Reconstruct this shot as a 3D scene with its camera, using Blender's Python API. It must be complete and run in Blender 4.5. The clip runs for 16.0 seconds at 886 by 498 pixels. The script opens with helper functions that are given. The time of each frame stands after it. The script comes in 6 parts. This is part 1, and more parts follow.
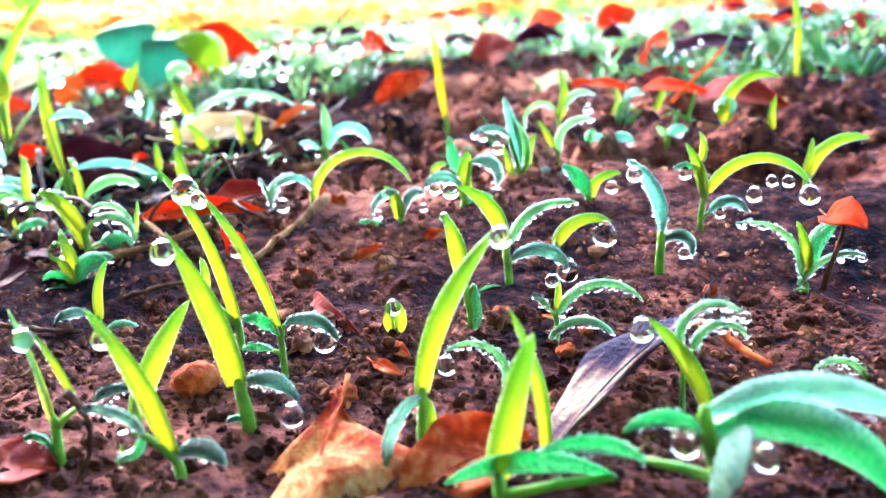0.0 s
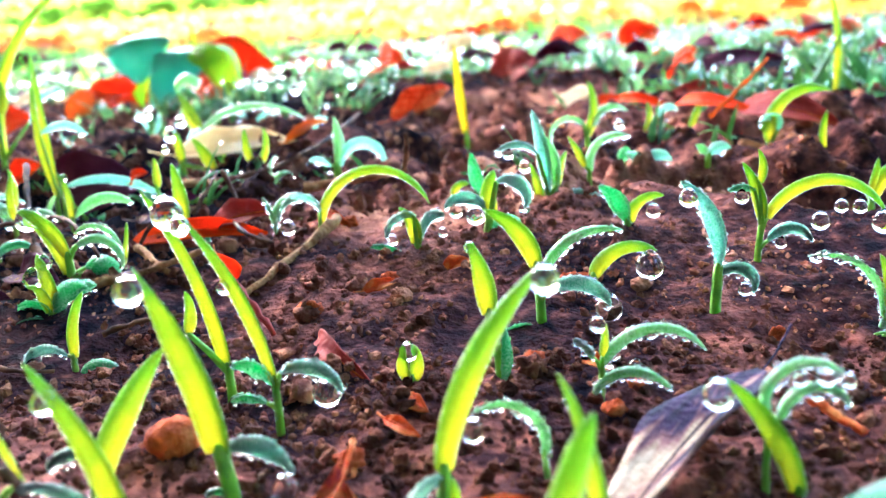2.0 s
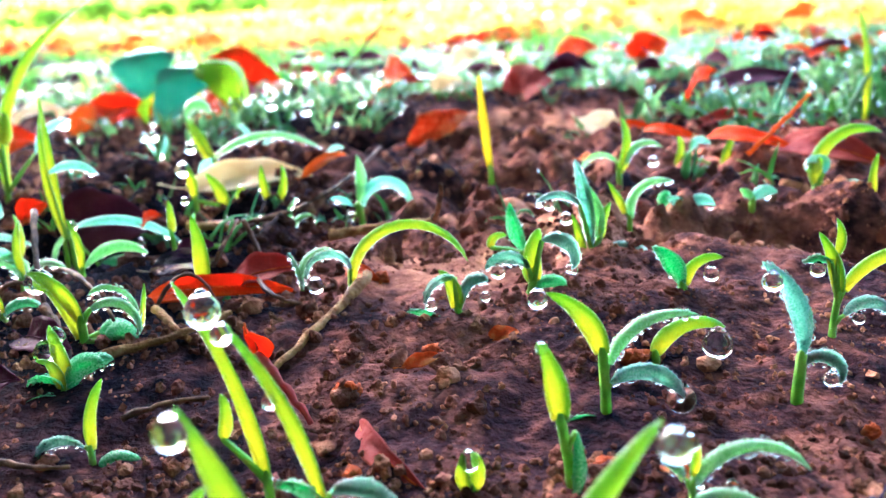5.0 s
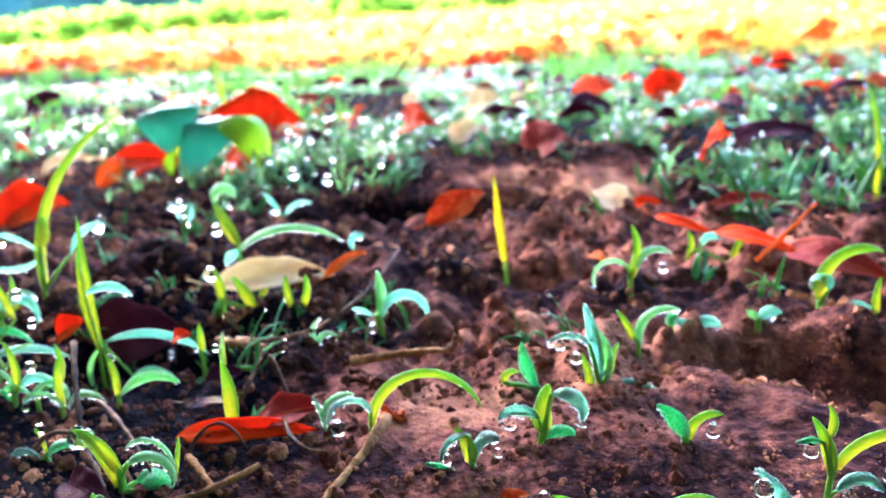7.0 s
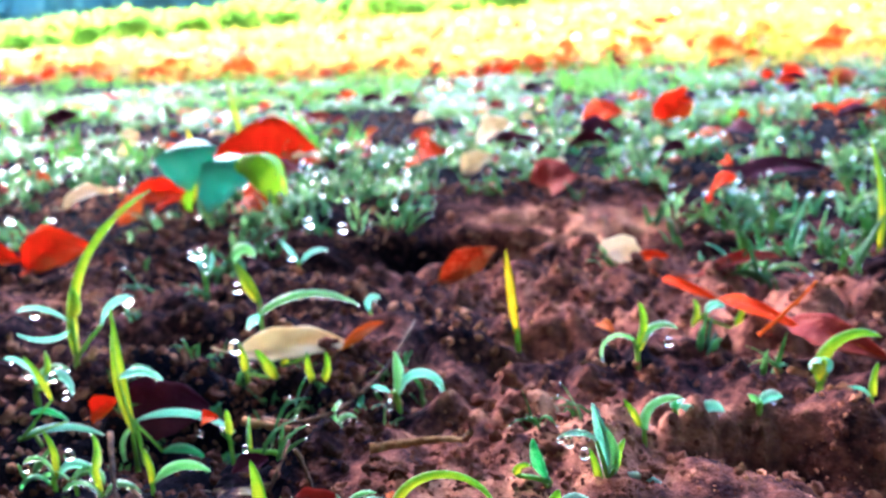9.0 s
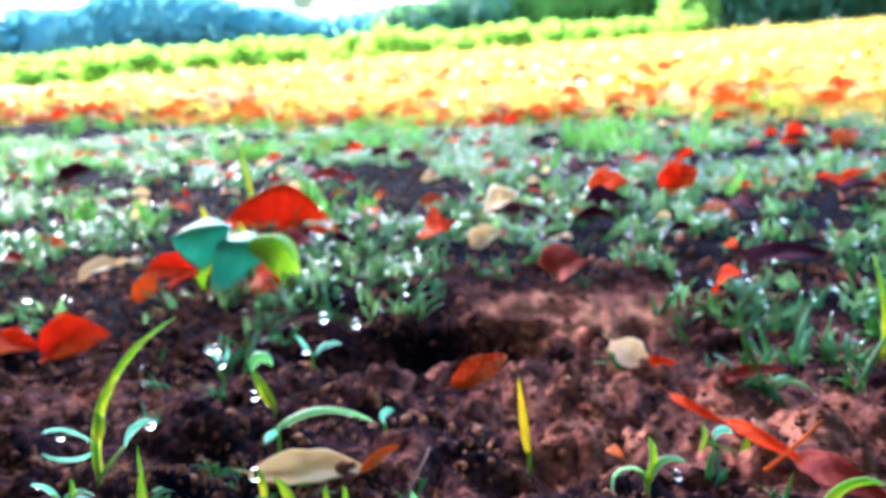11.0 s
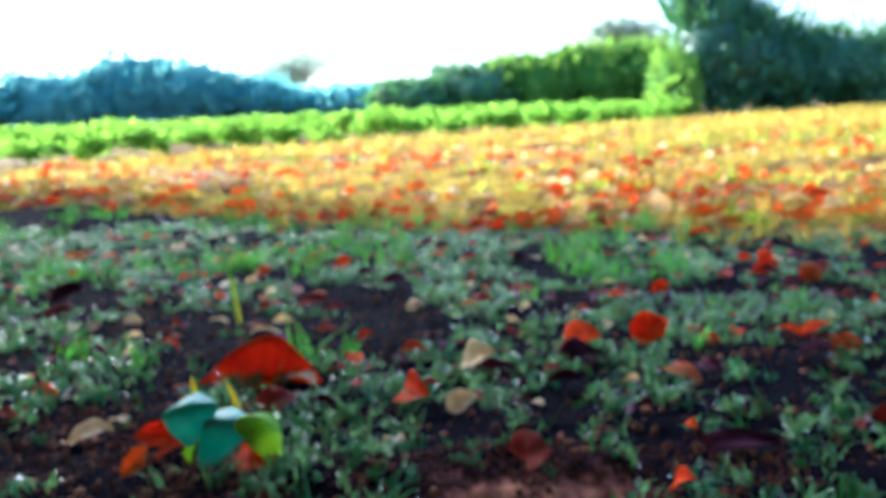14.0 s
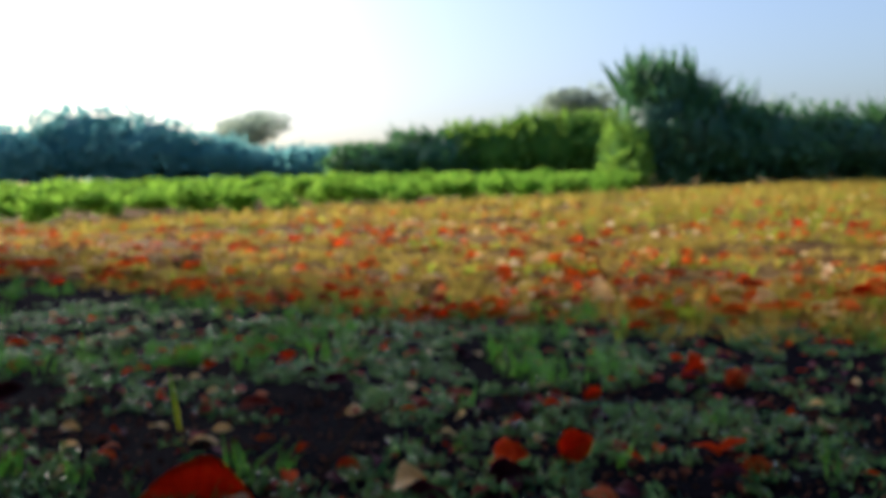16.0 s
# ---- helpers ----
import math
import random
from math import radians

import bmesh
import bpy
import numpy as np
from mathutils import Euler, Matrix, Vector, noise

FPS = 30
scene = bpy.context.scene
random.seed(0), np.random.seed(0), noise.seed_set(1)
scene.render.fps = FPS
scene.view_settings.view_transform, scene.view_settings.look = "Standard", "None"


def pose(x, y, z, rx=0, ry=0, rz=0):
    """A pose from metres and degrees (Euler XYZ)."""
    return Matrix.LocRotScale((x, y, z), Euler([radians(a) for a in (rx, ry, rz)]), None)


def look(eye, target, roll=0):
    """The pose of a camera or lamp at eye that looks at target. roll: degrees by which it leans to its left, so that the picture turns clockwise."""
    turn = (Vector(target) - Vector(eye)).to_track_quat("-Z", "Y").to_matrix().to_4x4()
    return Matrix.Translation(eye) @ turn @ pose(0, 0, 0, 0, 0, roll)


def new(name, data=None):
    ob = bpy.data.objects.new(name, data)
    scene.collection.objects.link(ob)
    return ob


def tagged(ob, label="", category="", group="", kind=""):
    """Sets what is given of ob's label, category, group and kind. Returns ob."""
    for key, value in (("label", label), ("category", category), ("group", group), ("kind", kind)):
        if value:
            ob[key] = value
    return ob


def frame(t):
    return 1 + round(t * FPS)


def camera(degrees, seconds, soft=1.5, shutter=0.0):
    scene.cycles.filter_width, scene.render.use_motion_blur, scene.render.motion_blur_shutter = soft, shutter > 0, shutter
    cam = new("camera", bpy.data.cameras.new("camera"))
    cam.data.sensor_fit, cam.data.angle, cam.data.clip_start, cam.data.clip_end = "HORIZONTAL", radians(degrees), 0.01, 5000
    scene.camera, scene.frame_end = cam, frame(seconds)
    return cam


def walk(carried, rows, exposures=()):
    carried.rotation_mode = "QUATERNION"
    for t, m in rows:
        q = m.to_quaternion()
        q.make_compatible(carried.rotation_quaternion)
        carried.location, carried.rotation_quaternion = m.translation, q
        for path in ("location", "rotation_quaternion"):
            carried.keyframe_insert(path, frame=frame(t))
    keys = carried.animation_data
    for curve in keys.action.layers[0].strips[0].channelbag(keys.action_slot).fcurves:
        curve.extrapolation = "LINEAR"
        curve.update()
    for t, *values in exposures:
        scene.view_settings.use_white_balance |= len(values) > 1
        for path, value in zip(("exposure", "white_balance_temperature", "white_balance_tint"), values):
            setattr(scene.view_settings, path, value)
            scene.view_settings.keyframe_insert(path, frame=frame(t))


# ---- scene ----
# ---------------- camera and its walk ----------------
cam = camera(58.8, 16.0, soft=1.4)
cam.data.dof.use_dof = True
cam.data.dof.focus_distance = 0.176
cam.data.dof.aperture_fstop = 18.0
PATH = [
    (0, (0.031, 0.023, 0.072), (-0.003, 1.935, -0.514), -3.9),
    (0.5, (0.031, 0.029, 0.071), (-0.018, 1.943, -0.506), -4.1),
    (1, (0.03, 0.034, 0.071), (-0.024, 1.948, -0.506), -4.0),
    (1.5, (0.031, 0.04, 0.069), (-0.045, 1.959, -0.487), -4.0),
    (2, (0.029, 0.048, 0.068), (-0.041, 1.971, -0.474), -3.7),
    (2.5, (0.028, 0.053, 0.068), (-0.049, 1.977, -0.472), -3.8),
    (3, (0.026, 0.059, 0.07), (-0.042, 1.987, -0.46), -3.8),
    (5.5, (0.017, 0.068, 0.087), (-0.049, 1.993, -0.452), -3.2),
    (6, (0.019, 0.069, 0.098), (-0.07, 1.989, -0.455), -3.5),
    (6.5, (0.019, 0.069, 0.111), (-0.07, 1.991, -0.436), -3.7),
    (7, (0.021, 0.066, 0.123), (-0.088, 1.995, -0.394), -3.6),
    (7.5, (0.023, 0.065, 0.136), (-0.101, 1.993, -0.384), -3.8),
    (8, (0.022, 0.064, 0.142), (-0.101, 1.991, -0.38), -4.0),
    (8.5, (0.021, 0.062, 0.149), (-0.107, 1.988, -0.377), -4.0),
    (9, (0.022, 0.061, 0.16), (-0.114, 1.988, -0.359), -4.0),
    (11.5, (0.019, 0.06, 0.227), (-0.119, 2.011, -0.19), -3.4),
    (12, (0.022, 0.057, 0.25), (-0.11, 2.013, -0.142), -3.3),
    (12.5, (0.028, 0.046, 0.274), (-0.103, 2.011, -0.076), -3.0),
    (13, (0.032, 0.045, 0.293), (-0.091, 2.014, -0.031), -3.0),
    (13.5, (0.038, 0.037, 0.312), (-0.08, 2.012, 0.02), -2.6),
    (14, (0.04, 0.032, 0.331), (-0.068, 2.011, 0.062), -2.5),
    (14.5, (0.053, 0.02, 0.358), (-0.033, 2.004, 0.119), -2.4),
    (15, (0.063, 0.01, 0.384), (0.006, 1.997, 0.164), -2.1),
    (15.5, (0.069, -0.009, 0.407), (0.045, 1.983, 0.233), -1.7),
    (16, (0.076, -0.012, 0.426), (0.083, 1.985, 0.31), -1.3),
]
EXPOSURES = [(0, 4.88, 5250, 16), (1, 4.76, 5250, 14), (3, 4.56, 5250, 11), (5.5, 4.5, 5150, 12), (7, 4.36, 5100, 16), (9, 4.25, 5050, 20), (11.5, 3.72, 4900, 14), (12.5, 3.4, 4700, 12), (13.5, 2.9, 4650, 9), (14, 2.45, 4750, 8), (14.5, 1.9, 4950, 8), (15.2, 1.4, 5150, 8), (16, 0.75, 5500, 14)]
walk(cam, [(t, look(eye, target, roll)) for t, eye, target, roll in PATH], EXPOSURES)

# ---------------- world and sun ----------------
SUN_EL, SUN_AZ = 24.0, -57.0      # degrees; azimuth from +y, clockwise positive
world = bpy.data.worlds.new("world")
scene.world = world
world.use_nodes = True
wn = world.node_tree
sky = wn.nodes.new("ShaderNodeTexSky")
sky.sky_type, sky.sun_disc = "NISHITA", False
sky.sun_elevation, sky.sun_rotation = radians(SUN_EL), radians(SUN_AZ)
sky.air_density, sky.dust_density, sky.ozone_density = 1.1, 5.0, 1.0
wn.nodes["Background"].inputs["Strength"].default_value = 0.15
wn.links.new(sky.outputs[0], wn.nodes["Background"].inputs["Color"])
sun = new("sun", bpy.data.lights.new("sun", "SUN"))
sun.data.energy, sun.data.angle, sun.data.color = 3.6, radians(0.6), (1.0, 0.9, 0.72)
sa, se = radians(SUN_AZ), radians(SUN_EL)
sun.matrix_world = look((0, 0, 0), (-math.sin(sa) * math.cos(se), -math.cos(sa) * math.cos(se), -math.sin(se)))

# ---------------- materials ----------------
def rgba(c):
    return (c[0], c[1], c[2], 1.0)


def material(name, colours, scale=60.0, coarse=8.0, rough=0.6, bump=0.2, bump_scale=300.0, glow=None, mix=0.45, stops=None, along=None, spec=0.5, blotch=None, random_tint=0.0, stretch=None, frost=None, tint_mix=0.6, grain=0.7, split=None, random_hue=0.0):
    """Two-scale noise colour, relief and optional light coming through (glow: the transmitted colour)."""
    m = bpy.data.materials.new(name)
    m.use_nodes = True
    nt = m.node_tree
    n, l = nt.nodes, nt.links
    bsdf = n["Principled BSDF"]
    tc = n.new("ShaderNodeTexCoord")
    space = tc.outputs["Object"]
    if stretch:
        mp = n.new("ShaderNodeMapping")
        mp.inputs["Scale"].default_value = stretch
        l.new(space, mp.inputs["Vector"])
        space = mp.outputs["Vector"]
    n1, n2 = n.new("ShaderNodeTexNoise"), n.new("ShaderNodeTexNoise")
    n1.inputs["Scale"].default_value, n2.inputs["Scale"].default_value = scale, coarse
    n1.inputs["Detail"].default_value, n2.inputs["Detail"].default_value = 5.0, 3.0
    for q in (n1, n2):
        l.new(space, q.inputs["Vector"])
    add = n.new("ShaderNodeMath")
    add.operation = "MULTIPLY_ADD"
    add.inputs[1].default_value = 0.5
    l.new(n1.outputs["Fac"], add.inputs[0])
    half = n.new("ShaderNodeMath")
    half.operation = "MULTIPLY"
    half.inputs[1].default_value = 0.5
    l.new(n2.outputs["Fac"], half.inputs[0])
    l.new(half.outputs[0], add.inputs[2])
    fac = add.outputs[0]
    if along is not None:
        at = n.new("ShaderNodeAttribute")
        at.attribute_name = "along"
        mad = n.new("ShaderNodeMath")
        mad.operation = "MULTIPLY_ADD"
        mad.inputs[1].default_value = along
        l.new(at.outputs["Fac"], mad.inputs[0])
        sub = n.new("ShaderNodeMath")
        sub.operation = "MULTIPLY_ADD"
        sub.inputs[1].default_value, sub.inputs[2].default_value = grain, 0.25 - grain / 2
        l.new(fac, sub.inputs[0])
        l.new(sub.outputs[0], mad.inputs[2])
        fac = mad.outputs[0]
    ramp = n.new("ShaderNodeValToRGB")
    stops = stops or [0.32 + 0.36 * i / max(1, len(colours) - 1) for i in range(len(colours))]
    els = ramp.color_ramp.elements
    while len(els) < len(colours):
        els.new(0.5)
    for e, c, s in zip(els, colours, stops):
        e.position, e.color = s, rgba(c)
    l.new(fac, ramp.inputs["Fac"])
    col = ramp.outputs["Color"]
    if blotch:
        vor = n.new("ShaderNodeTexVoronoi")
        vor.inputs["Scale"].default_value = blotch[1]
        l.new(tc.outputs["Object"], vor.inputs["Vector"])
        br = n.new("ShaderNodeValToRGB")
        br.color_ramp.elements[0].position, br.color_ramp.elements[0].color = 0.15, (1, 1, 1, 1)
        br.color_ramp.elements[1].position, br.color_ramp.elements[1].color = blotch[2], (0, 0, 0, 1)
        l.new(vor.outputs["Distance"], br.inputs["Fac"])
        mx = n.new("ShaderNodeMixRGB")
        mx.inputs["Color2"].default_value = rgba(blotch[0])
        l.new(br.outputs["Color"], mx.inputs["Fac"])
        l.new(col, mx.inputs["Color1"])
        col = mx.outputs["Color"]
    if split:
        # one half of the blade, along its midrib, is of another colour
        ha, hs, hr, hm = n.new("ShaderNodeAttribute"), n.new("ShaderNodeMath"), n.new("ShaderNodeMapRange"), n.new("ShaderNodeMixRGB")
        ha.attribute_name = "across"
        hs.operation = "MULTIPLY_ADD"
        hs.inputs[1].default_value = 2.2
        l.new(n2.outputs["Fac"], hs.inputs[0])
        l.new(ha.outputs["Fac"], hs.inputs[2])
        hr.inputs["From Min"].default_value, hr.inputs["From Max"].default_value, hr.inputs["To Max"].default_value = 1.2, 1.75, split[1]
        l.new(hs.outputs[0], hr.inputs["Value"])
        hm.inputs["Color2"].default_value = rgba(split[0])
        l.new(hr.outputs[0], hm.inputs["Fac"])
        l.new(col, hm.inputs["Color1"])
        col = hm.outputs["Color"]
    if frost:
        # dew film: pale along the margins and in fine specks; faint parallel veins
        ac = n.new("ShaderNodeAttribute")
        ac.attribute_name = "across"
        ab = n.new("ShaderNodeMath")
        ab.operation = "ABSOLUTE"
        l.new(ac.outputs["Fac"], ab.inputs[0])
        mr = n.new("ShaderNodeMapRange")
        mr.inputs["From Min"].default_value, mr.inputs["From Max"].default_value = frost[1], 1.0
        l.new(ab.outputs[0], mr.inputs["Value"])
        nf = n.new("ShaderNodeTexNoise")
        nf.inputs["Scale"].default_value, nf.inputs["Detail"].default_value = 2600.0, 2.0
        l.new(tc.outputs["Object"], nf.inputs["Vector"])
        sp = n.new("ShaderNodeMapRange")
        sp.inputs["From Min"].default_value, sp.inputs["From Max"].default_value = 0.42, 0.6
        l.new(nf.outputs["Fac"], sp.inputs["Value"])
        mu = n.new("ShaderNodeMath")
        mu.operation = "MULTIPLY"
        l.new(mr.outputs[0], mu.inputs[0])
        l.new(sp.outputs[0], mu.inputs[1])
        mu2 = n.new("ShaderNodeMath")
        mu2.operation = "MULTIPLY_ADD"
        mu2.inputs[1].default_value = frost[2]
        l.new(sp.outputs[0], mu2.inputs[0])
        l.new(mu.outputs[0], mu2.inputs[2])
        vm = n.new("ShaderNodeMath")
        vm.operation = "MULTIPLY"
        vm.inputs[1].default_value = 34.0
        l.new(ac.outputs["Fac"], vm.inputs[0])
        vs = n.new("ShaderNodeMath")
        vs.operation = "SINE"
        l.new(vm.outputs[0], vs.inputs[0])
        vr = n.new("ShaderNodeMapRange")
        vr.inputs["From Min"].default_value, vr.inputs["To Min"].default_value, vr.inputs["To Max"].default_value = -1.0, 0.78, 1.08
        l.new(vs.outputs[0], vr.inputs["Value"])
        hv = n.new("ShaderNodeHueSaturation")
        l.new(vr.outputs[0], hv.inputs["Value"])
        l.new(col, hv.inputs["Color"])
        fm = n.new("ShaderNodeMixRGB")
        fm.inputs["Color2"].default_value = rgba(frost[0])
        l.new(mu2.outputs[0], fm.inputs["Fac"])
        l.new(hv.outputs["Color"], fm.inputs["Color1"])
        col = fm.outputs["Color"]
    if random_tint:
        info = n.new("ShaderNodeObjectInfo")
        geo = n.new("ShaderNodeNewGeometry")
        both = n.new("ShaderNodeMath")
        both.operation = "ADD"
        l.new(info.outputs["Random"], both.inputs[0])
        l.new(geo.outputs["Random Per Island"], both.inputs[1])
        mr = n.new("ShaderNodeMapRange")
        mr.inputs["From Max"].default_value = 2.0
        mr.inputs["To Min"].default_value, mr.inputs["To Max"].default_value = 1 - random_tint, 1 + random_tint
        l.new(both.outputs[0], mr.inputs["Value"])
        hsv = n.new("ShaderNodeHueSaturation")
        l.new(mr.outputs[0], hsv.inputs["Value"])
        if random_hue:
            # the hue varies from piece to piece by another share of the same chance number
            spin, hue = n.new("ShaderNodeMath"), n.new("ShaderNodeMapRange")
            spin.operation = "PINGPONG"
            spin.inputs[1].default_value = 0.17
            l.new(both.outputs[0], spin.inputs[0])
            hue.inputs["From Max"].default_value = 0.17
            hue.inputs["To Min"].default_value, hue.inputs["To Max"].default_value = 0.5 - random_hue, 0.5 + 0.7 * random_hue
            l.new(spin.outputs[0], hue.inputs["Value"])
            l.new(hue.outputs[0], hsv.inputs["Hue"])
        l.new(col, hsv.inputs["Color"])
        col = hsv.outputs["Color"]
    l.new(col, bsdf.inputs["Base Color"])
    bsdf.inputs["Roughness"].default_value = rough
    bsdf.inputs["Specular IOR Level"].default_value = spec
    if bump:
        nb, bp = n.new("ShaderNodeTexNoise"), n.new("ShaderNodeBump")
        nb.inputs["Scale"].default_value, nb.inputs["Detail"].default_value = bump_scale, 6.0
        l.new(tc.outputs["Object"], nb.inputs["Vector"])
        bp.inputs["Strength"].default_value, bp.inputs["Distance"].default_value = bump, 1.2 / bump_scale
        l.new(nb.outputs["Fac"], bp.inputs["Height"])
        l.new(bp.outputs["Normal"], bsdf.inputs["Normal"])
    if glow:
        tr, ms = n.new("ShaderNodeBsdfTranslucent"), n.new("ShaderNodeMixShader")
        tint = n.new("ShaderNodeMixRGB")
        tint.blend_type, tint.inputs["Fac"].default_value = "MIX", tint_mix
        tint.inputs["Color2"].default_value = rgba(glow)
        l.new(col, tint.inputs["Color1"])
        l.new(tint.outputs["Color"], tr.inputs["Color"])
        ms.inputs["Fac"].default_value = mix
        l.new(bsdf.outputs[0], ms.inputs[1])
        l.new(tr.outputs[0], ms.inputs[2])
        l.new(ms.outputs[0], n["Material Output"].inputs["Surface"])
    return m


def water_material():
    m = bpy.data.materials.new("dew_water")
    m.use_nodes = True
    b = m.node_tree.nodes["Principled BSDF"]
    b.inputs["Base Color"].default_value = (1, 1, 1, 1)
    b.inputs["Roughness"].default_value = 0.0
    b.inputs["IOR"].default_value = 1.333
    b.inputs["Transmission Weight"].default_value = 1.0
    return m


